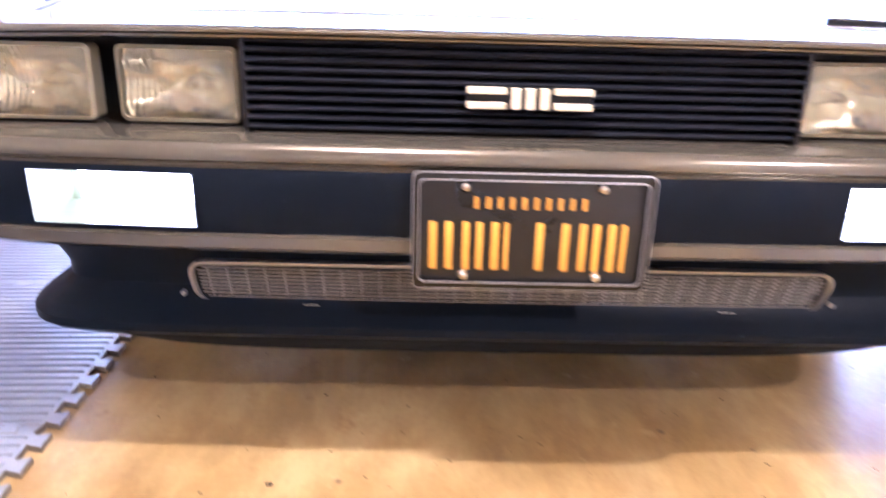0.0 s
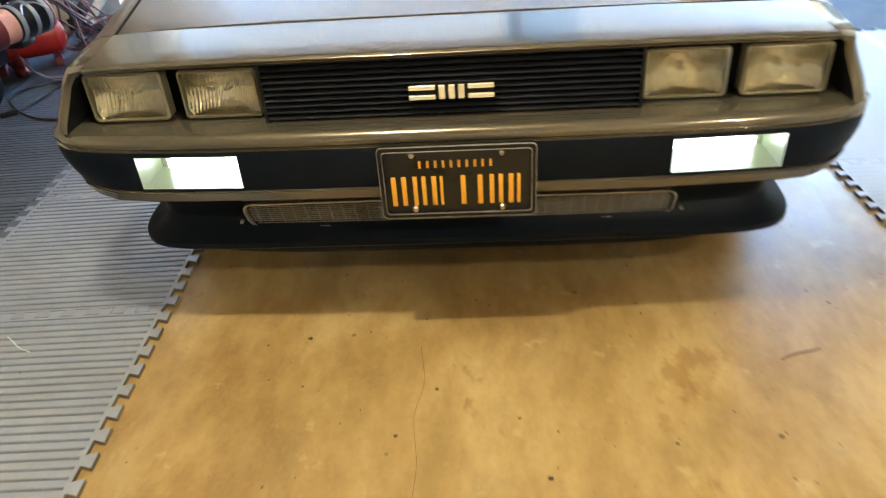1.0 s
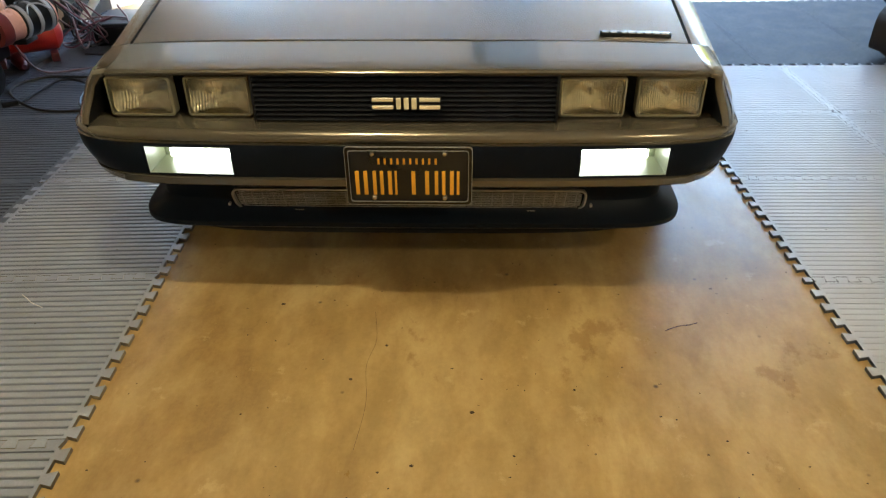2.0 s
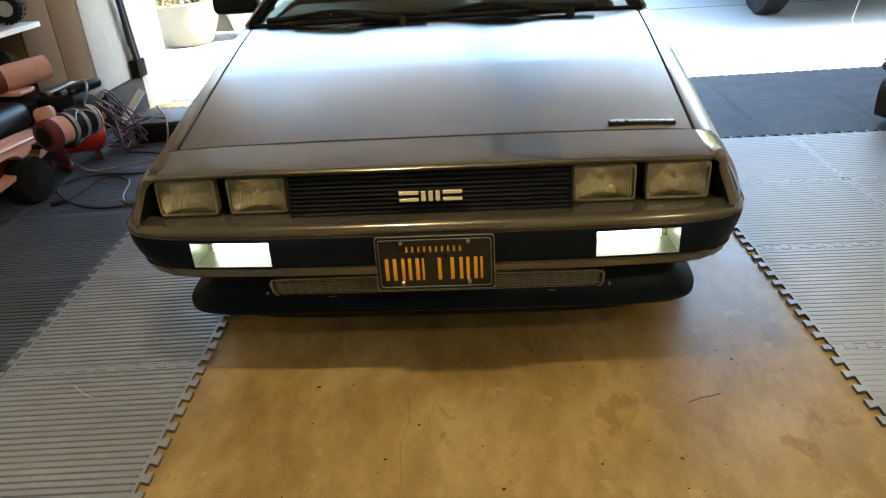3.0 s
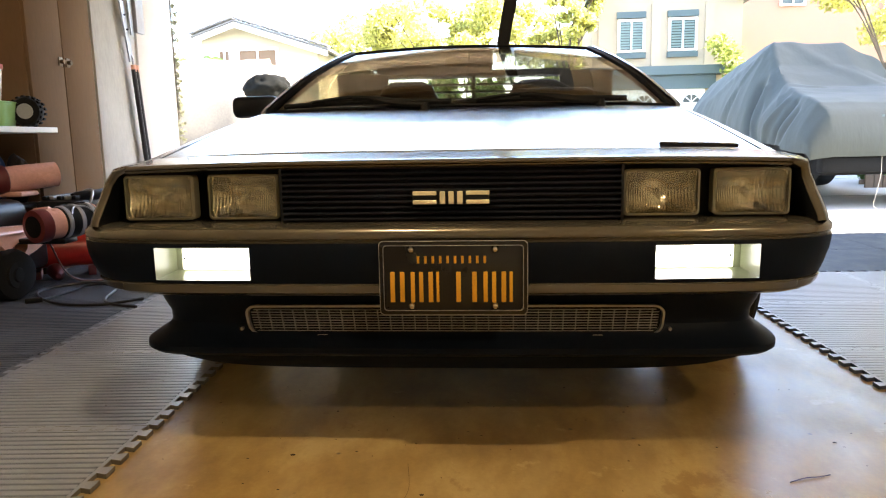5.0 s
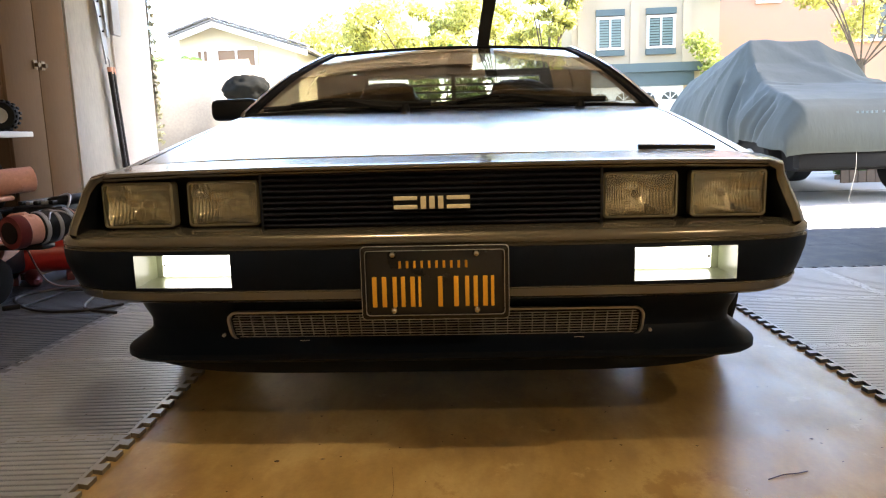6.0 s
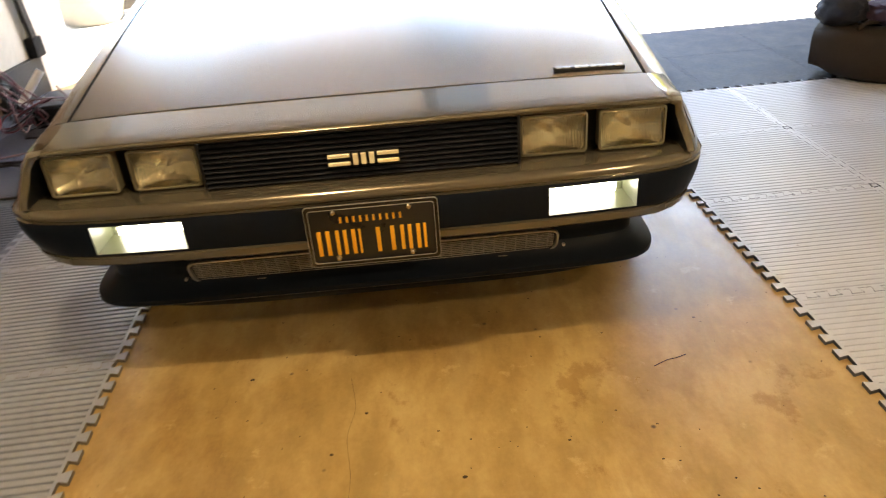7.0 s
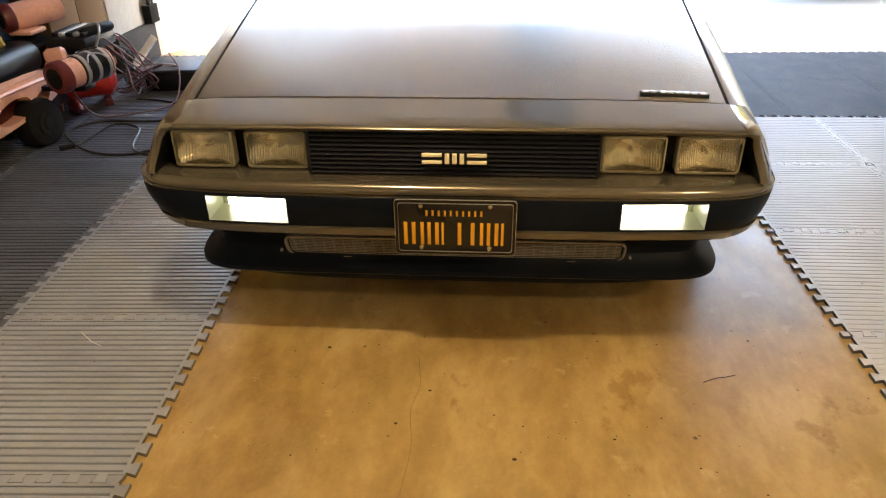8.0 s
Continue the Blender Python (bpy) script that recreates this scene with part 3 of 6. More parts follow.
# rear end
bm, rows = bmesh.new(), []
for x in np.linspace(-0.86, 0.86, 13):
    k = 0.10 * (x / 0.86) ** 4
    rows.append([(x, 4.10 - k, 0.85), (x, 4.16 - k, 0.80), (x, 4.20 - k, 0.55), (x, 4.17 - k, 0.32)])
slab(bm, rows, (0, -0.06, 0))
part("rear_fascia", bm, FASCIA, car, "grey rear fascia")
part("rear_deck", boxed(-0.80, 0.80, 3.55, 4.11, 0.835, 0.862, 0.01), STEEL, car, "stainless rear deck")
part("underbody", boxed(-0.64, 0.64, 0.42, 4.05, 0.17, 0.42), DARK, car)
part("engine_bay", boxed(-0.72, 0.72, 0.28, 1.36, 0.42, 0.60), DARK, car)

# roof, pillars, glass
def roof_edge(y):
    return interp(y, [(2.08, 0.565), (2.5, 0.575), (2.9, 0.55)])


def roof_z(y, u):
    return interp(y, [(2.05, 1.118), (2.2, 1.128), (2.5, 1.132), (2.9, 1.098)]) + 0.018 * (1 - u * u)


bm, rows = bmesh.new(), []
for y in np.linspace(2.09, 2.9, 10):
    rows.append([(u * roof_edge(y), y - 0.03 * (1 - u * u) * (y < 2.1), roof_z(y, u)) for u in np.linspace(-1, 0.2, 12)])
slab(bm, rows, (0, 0, -0.03))
part("roof", bm, STEEL, car, "stainless roof half and centre bar")
bm, rows = bmesh.new(), []
for y in np.linspace(2.09, 2.19, 3):
    rows.append([(u * roof_edge(y), y - 0.03 * (1 - u * u) * (y < 2.1), roof_z(y, u)) for u in np.linspace(0.205, 1, 8)])
slab(bm, rows, (0, 0, -0.03))
part("roof_header", bm, STEEL, car, "stainless header over the windscreen")
part("headliner", boxed(-0.54, 0.10, 2.2, 2.86, 1.072, 1.088), HEADLINER, car)

base, top = [], []
for u in np.linspace(-1, 1, 19):
    base.append(Vector((u * 0.80, 1.425 - 0.062 * (1 - u * u), 0.812 + 0.012 * (1 - u * u))))
    top.append(Vector((u * 0.562, 2.085 - 0.035 * (1 - u * u), 1.116 + 0.018 * (1 - u * u))))
bm, rows = bmesh.new(), []
for t in np.linspace(0, 1, 9):
    rows.append([a.lerp(b, t) + Vector((0, -0.02, 0.022)) * math.sin(math.pi * t) for a, b in zip(base, top)])
slab(bm, rows, (0, 0.004, -0.005))
ws = part("windscreen", bm, GLASS, car, "tinted curved windscreen")
ws.visible_shadow = False
for row, w in ((top, 0.015), (base, 0.018)):
    bm = bmesh.new()
    hose(bm, row, w / 2, 6, 1)
    part("windscreen_seal", bm, WIPER, car)
for s in SIDES:
    bm, rows = bmesh.new(), []
    for t in np.linspace(0, 1, 9):
        p = Vector((s * 0.815, 1.425, 0.812)).lerp(Vector((s * 0.577, 2.092, 1.116)), t) + Vector((0, -0.02, 0.022)) * math.sin(math.pi * t)
        rows.append([p + Vector((-s * 0.018, -0.010, 0.006)), p + Vector((-s * 0.002, -0.004, 0.010)), p + Vector((s * 0.014, 0.014, 0.0)), p + Vector((s * 0.018, 0.05, -0.02)), p + Vector((-s * 0.02, 0.03, -0.022))])
    loft(bm, rows, True, True)
    part("windscreen_pillar", bm, BLACK, car, "black windscreen pillar")
    bm, rows = bmesh.new(), []
    for t in np.linspace(0, 1, 9):
        p = Vector((s * 0.838, 1.435, 0.815)).lerp(Vector((s * 0.602, 2.10, 1.116)), t) + Vector((0, -0.02, 0.022)) * math.sin(math.pi * t)
        rows.append([p + Vector((-s * 0.018, -0.008, 0.012)), p + Vector((-s * 0.002, 0.0, 0.012)), p + Vector((s * 0.010, 0.006, 0.0)), p + Vector((s * 0.008, 0.03, -0.02)), p + Vector((-s * 0.004, 0.02, -0.014))])
    loft(bm, rows, True, True)
    part("pillar_trim", bm, STEEL, car, "bright pillar trim")
    # side glass and rear buttress
    if s == -1:
        bm, rows = bmesh.new(), []
        for t in np.linspace(0, 1, 5):
            rows.append([Vector((s * (0.845 - 0.255 * t - 0.02 * math.sin(math.pi * t) * -1), 1.50 + 0.62 * t, 0.825 + 0.28 * t)), Vector((s * (0.850 - 0.26 * t), 2.2 + 0.1 * t, 0.84 + 0.27 * t)), Vector((s * (0.850 - 0.27 * t), 2.78, 0.85 + 0.25 * t))])
        slab(bm, rows, (-s * 0.005, 0, 0))
        g = part("side_window", bm, GLASS, car, "closed tinted side window")
        g.visible_shadow = False
    bm, rows = bmesh.new(), []
    for t in np.linspace(0, 1, 8):
        y = 2.80 + 1.2 * t
        rows.append([(s * (0.862 - 0.01 * t), y, shoulder(y) + 0.004), (s * (0.80 - 0.0 * t), y, 0.96 - 0.10 * t), (s * (0.58 + 0.17 * t), y, 1.085 - 0.22 * t)])
    slab(bm, rows, (-s * 0.03, 0, -0.01))
    part("rear_buttress", bm, STEEL, car, "stainless rear roof pillar")
part("cowl", slab(bmesh.new(), [[(u * 0.80, 1.335 - 0.055 * (1 - u * u) + dy, z + 0.010 * (1 - u * u)) for u in np.linspace(-1, 1, 15)] for dy, z in ((0.04, 0.790), (0.075, 0.797), (0.11, 0.804))], (0, 0, -0.03)), WIPER, car, "black cowl panel under the wipers")

# wipers
for x0, x1, px in ((-0.74, -0.06, -0.16), (-0.10, 0.62, 0.52)):
    wiper = part("wiper", hose(bmesh.new(), [(x0, 1.418, 0.833), (x0 + 0.2, 1.392, 0.842), ((x0 + x1) / 2, 1.374, 0.845), (x1, 1.362, 0.840)], 0.012, 6), WIPER, car, "black wiper resting on the glass")
    part("wiper_arm", hose(bmesh.new(), [(px, 1.340, 0.828), (px - 0.12, 1.350, 0.836), ((x0 + x1) / 2 + 0.02, 1.362, 0.858), ((x0 + x1) / 2 - 0.05, 1.374, 0.858)], 0.011, 6), WIPER, wiper)
    part("wiper_bridge", hose(bmesh.new(), [((x0 + x1) / 2 - 0.22, 1.386, 0.846), ((x0 + x1) / 2 - 0.05, 1.374, 0.864), ((x0 + x1) / 2 + 0.14, 1.368, 0.850)], 0.008, 6), WIPER, wiper)
    part("wiper_hub", rod(bmesh.new(), (px, 1.340, 0.812), (px, 1.340, 0.838), 0.020, 0.012), WIPER, wiper)

# door mirror on the closed side
bm = boxed(-1.115, -0.90, 1.83, 1.96, 0.808, 0.908, 0.03, 3)
for v in bm.verts:
    v.co.z += 0.012 * (v.co.x + 1.0)
mirror = part("door_mirror", bm, BLACK, car, "black door mirror housing")
part("mirror_arm", boxed(-0.91, -0.83, 1.85, 1.92, 0.80, 0.835, 0.008), BLACK, mirror)
part("mirror_glass", boxed(-1.10, -0.915, 1.962, 1.966, 0.82, 0.895, 0.0), CHROME, mirror)

# raised gullwing door, hinged near the roof's centre line
gull = part("gullwing_door", slab(bmesh.new(), [[(0.135 + 0.075 * t + 0.01 * math.sin(3 * t), y, 1.150 + 0.44 * t) for t in np.linspace(0, 0.55, 5)] for y in np.linspace(2.20, 2.98, 6)], (0.022, 0, 0)), STEEL, car, "raised stainless gullwing door")
part("door_lining", slab(bmesh.new(), [[(0.1585 + 0.075 * t + 0.01 * math.sin(3 * t), y, 1.155 + 0.43 * t) for t in np.linspace(0, 0.54, 4)] for y in np.linspace(2.205, 2.965, 5)], (0.028, 0, 0)), BLACK, gull, "black door lining")
pane = part("door_glass", slab(bmesh.new(), [[(0.140 + 0.075 * t + 0.01 * math.sin(3 * t), y, 1.150 + 0.44 * t) for t in np.linspace(0.56, 1.37, 5)] for y in np.linspace(2.215, 2.96, 5)], (0.005, 0, 0)), GLASS, gull, "tinted side window of the raised door")
pane.visible_shadow = False
bm = bmesh.new()
beam(bm, (0.160, 2.175, 1.145), (0.268, 2.175, 1.775), 0.060, 0.045, (0, 1, 0))
part("door_edge", bm, WIPER, gull, "black front edge of the raised door")
bm = slab(bmesh.new(), [[(0.20 + 0.42 * t, y, 1.760 + 0.20 * t + 0.05 * math.sin(math.pi * t)) for t in np.linspace(0, 1, 6)] for y in np.linspace(2.22, 2.98, 6)], (0.01, 0, -0.03))
part("door_lower_skin", bm, STEEL, gull, "stainless outer door panel held overhead")
bm = slab(bmesh.new(), [[(0.215 + 0.42 * t, y, 1.728 + 0.20 * t + 0.05 * math.sin(math.pi * t)) for t in np.linspace(0, 1, 6)] for y in np.linspace(2.222, 2.978, 6)], (0.01, 0, -0.035))
part("door_lower_lining", bm, HEADLINER, gull, "grey inner side of the raised door")

# cabin
part("cabin_floor", boxed(-0.78, 0.78, 1.40, 2.80, 0.36, 0.44), DARK, car)
part("firewall", boxed(-0.78, 0.78, 1.38, 1.42, 0.42, 0.79), DARK, car)
dash = part("dashboard", boxed(-0.74, 0.74, 1.50, 1.90, 0.60, 0.838, 0.05, 3), LEATHER, car, "black padded dashboard")
part("instrument_binnacle", boxed(0.17, 0.55, 1.62, 1.92, 0.80, 0.905, 0.045, 3), LEATHER, dash)
wheel = part("steering_wheel", bmesh.new(), LEATHER, car, "black leather steering wheel")
bm = bmesh.new()
tilt = pose(0.36, 2.02, 0.80, 62, 0, 0)
ring = [tilt @ Vector((0.185 * math.cos(a), 0.185 * math.sin(a), 0)) for a in np.linspace(0, 2 * math.pi, 33)]
hose(bm, ring, 0.014, 8, 1)
box(bm, -0.175, 0.175, -0.02, 0.02, -0.012, 0.012, 0.006, 1, tilt)
rod(bm, tilt @ Vector((0, 0, -0.02)), tilt @ Vector((0, 0, 0.03)), 0.055)
rod(bm, tilt @ Vector((0, 0, 0)), tilt @ Vector((0, 0, 0.22)), 0.03)
old = wheel.data
wheel.data = link_mesh("steering_wheel", bm, LEATHER, 35)
bpy.data.meshes.remove(old)
for s in SIDES:
    bm = boxed(s * 0.37 - 0.25, s * 0.37 + 0.25, 2.02, 2.52, 0.44, 0.60, 0.06, 3)
    seat = part("seat", bm, LEATHER, car, "black leather bucket seat")
    bm, rows = bmesh.new(), []
    for t, w, d in ((0, 0.24, 0.10), (0.3, 0.26, 0.11), (0.65, 0.24, 0.09), (0.85, 0.16, 0.07), (0.95, 0.14, 0.075), (1.0, 0.09, 0.05)):
        c = Vector((s * 0.37, 2.46 + 0.22 * t, 0.55 + 0.47 * t))
        rows.append([c + Vector((w * math.copysign(abs(math.cos(a)) ** 0.5, math.cos(a)), d * math.copysign(abs(math.sin(a)) ** 0.6, math.sin(a)), 0)) for a in np.linspace(0, 2 * math.pi, 20, endpoint=False)])
    loft(bm, rows, True, True)
    part("seat_back", bm, LEATHER, seat)
part("tunnel", boxed(-0.11, 0.11, 1.8, 2.75, 0.44, 0.66, 0.03), LEATHER, car)
rv = part("rear_view_mirror", boxed(-0.12, 0.10, 2.03, 2.055, 1.035, 1.085, 0.012), BLACK, car, "black interior mirror")
part("mirror_stem", rod(bmesh.new(), (-0.01, 2.05, 1.08), (-0.01, 2.08, 1.118), 0.008), BLACK, rv)
bm = bmesh.new()
box(bm, -0.80, 0.80, 2.76, 2.80, 0.42, 0.87)
box(bm, -0.80, -0.50, 2.76, 2.80, 0.87, 1.075)
box(bm, 0.50, 0.80, 2.76, 2.80, 0.87, 1.075)
box(bm, -0.56, 0.56, 2.76, 2.80, 1.055, 1.09)
box(bm, -0.012, 0.012, 2.76, 2.80, 0.87, 1.055)
part("rear_bulkhead", bm, LEATHER, car, "black bulkhead round the small rear window")
for k in range(6):
    y = 2.98 + 0.15 * k
    z = 1.078 - 0.036 * k
    part("louvre", slab(bmesh.new(), [[(-0.60 - 0.02 * k, y + dy, z + dz), (0.60 + 0.02 * k, y + dy, z + dz)] for dy, dz in ((0, 0), (0.08, 0.004), (0.10, 0.002))], (0, 0, -0.010)), BLACK, car, "black rear louvre blade")

# headlamp panel, grille and lamps
bm = prism(bmesh.new(), [(-0.795, 0.50), (0.795, 0.50), (0.775, 0.545), (0.70, 0.64), (-0.70, 0.64), (-0.775, 0.545)], 0.0, 0.03)
for v in bm.verts:
    v.co = Vector((v.co.x, 0.175 + v.co.z, v.co.y))
part("lamp_panel", bm, BLACK, car, "black panel behind the headlamps")
grille = part("radiator_grille", boxed(-0.372, 0.372, 0.112, 0.128, 0.502, 0.640, 0.002), BLACK, car, "black grille of thin horizontal slats")
for k in range(11):
    z = 0.510 + 0.0125 * k
    part("slat", slab(bmesh.new(), [[(-0.371, y, z + dz), (0.371, y, z + dz)] for y, dz in ((0.112, 0.003), (0.078, 0.0015), (0.074, -0.001), (0.078, -0.0035))], (0, 0.0, -0.0015)), SLAT, grille)
for s in SIDES:
    part("grille_end", boxed(s * 0.3735 - 0.003, s * 0.3735 + 0.003, 0.074, 0.128, 0.502, 0.640, 0.001), BLACK, grille)
emblem = part("emblem", boxed(-0.080, 0.088, 0.069, 0.0735, 0.5525, 0.5815, 0.001), BLACK, car, "cream emblem of plain bars")
for x0, x1, z0, z1 in ((-0.079, -0.027, 0.5725, 0.5815), (-0.079, -0.027, 0.5530, 0.5620), (-0.020, -0.008, 0.5530, 0.5810), (-0.001, 0.011, 0.5530, 0.5810), (0.018, 0.030, 0.5530, 0.5810), (0.037, 0.088, 0.5725, 0.5815), (0.037, 0.088, 0.5530, 0.5620)):
    part("emblem_bar", boxed(x0, x1, 0.062, 0.0690, z0, z1, 0.0012, 1), CREAM, emblem)

HL_W, HL_H = 0.163, 0.102


def headlamp(cx):
    lamp_ob = part("headlamp", bmesh.new(), CHROME, car, "rectangular fluted-glass headlamp, unlit")
    outer, inner = round_rect(HL_W, HL_H, 0.010, 4), round_rect(HL_W - 0.010, HL_H - 0.010, 0.007, 4)
    bm = bmesh.new()
    loft(bm, [[(x, y, z) for x, y in ring] for ring, z in ((outer, -0.03), (outer, 0.0), (inner, 0.003), (inner, -0.006))], True)
    old_mesh = lamp_ob.data
    lamp_ob.data = link_mesh("headlamp", bm, LAMP_RIM, 35)
    bpy.data.meshes.remove(old_mesh)
    lamp_ob.matrix_basis = pose(cx, 0.100, 0.571, 90, 0, 0)
    # parabolic bowl cut off by flat shelves above and below, behind upright flutes
    bm, rows = bmesh.new(), []
    w, h = HL_W / 2 - 0.005, HL_H / 2 - 0.005
    for i, x in enumerate(np.linspace(-w, w, 205)):
        row = []
        for y in np.linspace(-h, h, 29):
            bowl = max(0.0, 1 - (x * x + 1.15 * y * y) / (w * 1.08) ** 2)
            swell = noise.noise(Vector((x * 34 + (1.3 if cx > 0 else 0.2), y * 44, 0.7)))
            swell += 0.10 * noise.noise(Vector((x * 85 + y * 40, y * 120 - x * 30, 1.9 if cx > 0 else 4.1)))
            row.append((x, y, -0.008 - bowl * (0.050 + 0.0060 * swell) - 0.00045 * math.cos(i * math.pi / 4) * (1.0 + swell)))
        rows.append([(x, -h, -0.005)] + row + [(x, h, -0.005)])
    loft(bm, rows)
    part("reflector", bm, BULB, lamp_ob, "silver fluted lamp reflector", smooth=60)
    part("bulb_shield", turned(bmesh.new(), (0, -0.002, -0.062), (0, -0.002, -0.026), [(0, 0.009), (0.35, 0.008), (0.5, 0.005), (0.8, 0.005), (0.95, 0.003), (1, 0.001)], 16), CHROME, lamp_ob)
    bm = bmesh.new()
    slab(bm, [[(x, y, 0.0005 + 0.004 * (1 - (x / w) ** 2) * (1 - (y / h) ** 2) + 0.00006 * math.cos(i * math.pi / 4)) for y in np.linspace(-h, h, 11)] for i, x in enumerate(np.linspace(-w, w, 205))], (0, 0, -0.002))
    g = part("lens", bm, LENS, lamp_ob, "clear fluted glass", smooth=60)
    g.visible_shadow = False


for cx in (-0.663, -0.467, 0.462, 0.653):
    headlamp(cx)

# bumper
PLAN = [(0.0, 0.020), (0.10, 0.020), (0.20, 0.020), (0.32, 0.021), (0.435, 0.023), (0.50, 0.025), (0.575, 0.028), (0.655, 0.034), (0.715, 0.041), (0.765, 0.052), (0.804, 0.069), (0.836, 0.095), (0.858, 0.134), (0.870, 0.19), (0.877, 0.25), (0.882, 0.34), (0.886, 0.46)]
OFF = 0.011
plan = [Vector((-x - OFF * min(1, max(0, x - 0.66) / 0.14), y, 0)) for x, y in reversed(PLAN[1:])] + [Vector((x - OFF * min(1, max(0, x - 0.66) / 0.14), y, 0)) for x, y in PLAN]


def inward(i):
    d = plan[min(i + 1, len(plan) - 1)] - plan[max(i - 1, 0)]
    return Vector((-d.y, d.x, 0)).normalized()


PROFILE = [(0.165, 0.519), (0.105, 0.518), (0.05, 0.513), (0.020, 0.509), (0.009, 0.505), (0.003, 0.499), (0.0, 0.492), (0.001, 0.484), (0.006, 0.480), (0.007, 0.477), (0.003, 0.474)]
FACE = [(0.004, 0.474), (0.002, 0.466), (0.001, 0.445), (0.002, 0.418), (0.004, 0.392), (0.006, 0.384)]
TUCK = [(0.347, 0.056), (0.360, 0.046), (0.384, 0.030), (0.392, 0.026), (0.418, 0.015), (0.445, 0.006), (0.474, 0.0), (0.492, 0.003), (0.509, 0.010), (0.518, 0.020)]
STRIP = [(0.006, 0.384), (-0.002, 0.382), (-0.003, 0.366), (0.004, 0.360), (0.03, 0.352), (0.09, 0.347)]


def along(profile):
    rows = []
    for i, p in enumerate(plan):
        n, e = inward(i), abs(p.x) / 0.89
        rise = 0.004 * e**6
        low = min(1.0, max(0.0, e - 0.80) / 0.17)
        rows.append([p + n * (d + low * interp(z, TUCK)) + Vector((0, 0, z + rise * (z > 0.47) + (0.010 * e**8) * (z < 0.39))) for d, z in profile])
    return rows


bumper = part("front_bumper", slab(bmesh.new(), along(PROFILE), (0, 0.004, -0.003)), FASCIA, car, "grey bumper with a flat ledge and lit inset lamps")
bm, rows = bmesh.new(), along(FACE)
for r0, r1 in zip(rows, rows[1:]):
    mx = abs(r0[0].x + r1[0].x) / 2
    for k in range(5):
        if k in (1, 2, 3) and 0.435 < mx < 0.655:
            continue
        bm.faces.new([bm.verts.new(v) for v in (r0[k], r1[k], r1[k + 1], r0[k + 1])])
bmesh.ops.remove_doubles(bm, verts=bm.verts, dist=0.0005)
part("bumper_face", bm, RUBBER, bumper, "black bumper face")
part("bumper_strip", slab(bmesh.new(), along(STRIP), (0, 0.004, 0.002)), FASCIA, bumper, "thin grey lower strip")

for s in SIDES:
    fog = part("inset_lamp", bmesh.new(), LAMP_HOUSE, bumper, "bright white lit inset lamp")
    xi, xo, z0, z1, dep = 0.436, 0.654, 0.393, 0.465, 0.105
    bm = bmesh.new()
    front = [(s * xi, 0.024, z0), (s * xo, 0.035, z0), (s * xo, 0.034, z1), (s * xi, 0.023, z1)]
    deep = [(s * (xi + 0.004), 0.024 + dep, z0 + 0.006), (s * (xo - 0.008), 0.024 + dep, z0 + 0.006), (s * (xo - 0.008), 0.024 + dep, z1 - 0.004), (s * (xi + 0.004), 0.024 + dep, z1 - 0.004)]
    loft(bm, [front, deep], True)
    bm.faces.new(bm.verts[-4:])
    old = fog.data
    fog.data = link_mesh("inset_lamp", bm, LAMP_HOUSE, 35)
    bpy.data.meshes.remove(old)
    a, b = sorted((s * (xi + 0.006), s * (xo - 0.030)))
    part("lit_lens", boxed(a, b, 0.108, 0.126, z0 + 0.010, z1 - 0.006, 0.004), LAMP_LENS, fog, "glowing white lens")
    for x in (a + 0.006, b - 0.006):
        part("lens_screw", rod(bmesh.new(), (x, 0.106, 0.43), (x, 0.109, 0.43), 0.003, seg=8), DARK, fog)

# air dam under the bumper
DAM = [(0.0, 0.078), (0.15, 0.078), (0.30, 0.080), (0.45, 0.083), (0.55, 0.089), (0.638, 0.102), (0.690, 0.125), (0.719, 0.17), (0.730, 0.25), (0.732, 0.40)]
DAM = [(p.x, p.y) for p in curve_points([(x, y, 0) for x, y in DAM], 3)]
dplan = [Vector((-x, y, 0)) for x, y in reversed(DAM[1:])] + [Vector((x, y, 0)) for x, y in DAM]
bm, rows = bmesh.new(), []
for i, p in enumerate(dplan):
    d = dplan[min(i + 1, len(dplan) - 1)] - dplan[max(i - 1, 0)]
    n = Vector((-d.y, d.x, 0)).normalized()
    prof = ((0.02, 0.358), (0.006, 0.346), (0.016, 0.322), (0.030, 0.295), (0.034, 0.272), (0.026, 0.254), (0.006, 0.238), (-0.008, 0.226), (-0.008, 0.213), (0.004, 0.204), (0.05, 0.200))
    ring = [p + n * (k - 0.020 * (abs(p.x) / 0.72) ** 4 * interp(z, [(0.200, 1.0), (0.23, 1.0), (0.262, 0.25), (0.29, 0.0)])) + Vector((0, 0, z)) for k, z in prof]
    rows.append(ring + [q + n * 0.03 for q in reversed(ring)])
loft(bm, rows, True, True)
dam = part("air_dam", bm, RUBBER, car, "black air dam with a flared lower lip")
# black strip added below the dam to stand for the shade under the car
part("under_dam_shade", slab(bmesh.new(), [[(u * 0.66, 0.105 + 0.03 * u**4, 0.206), (u * 0.655, 0.110 + 0.03 * u**4, 0.182 + 0.008 * u**6), (u * 0.65, 0.124 + 0.03 * u**4, 0.163 + 0.018 * u**8)] for u in np.linspace(-1, 1, 21)], (0, 0.02, 0)), RUBBER, dam, "black strip added for the deep shade under the air dam")
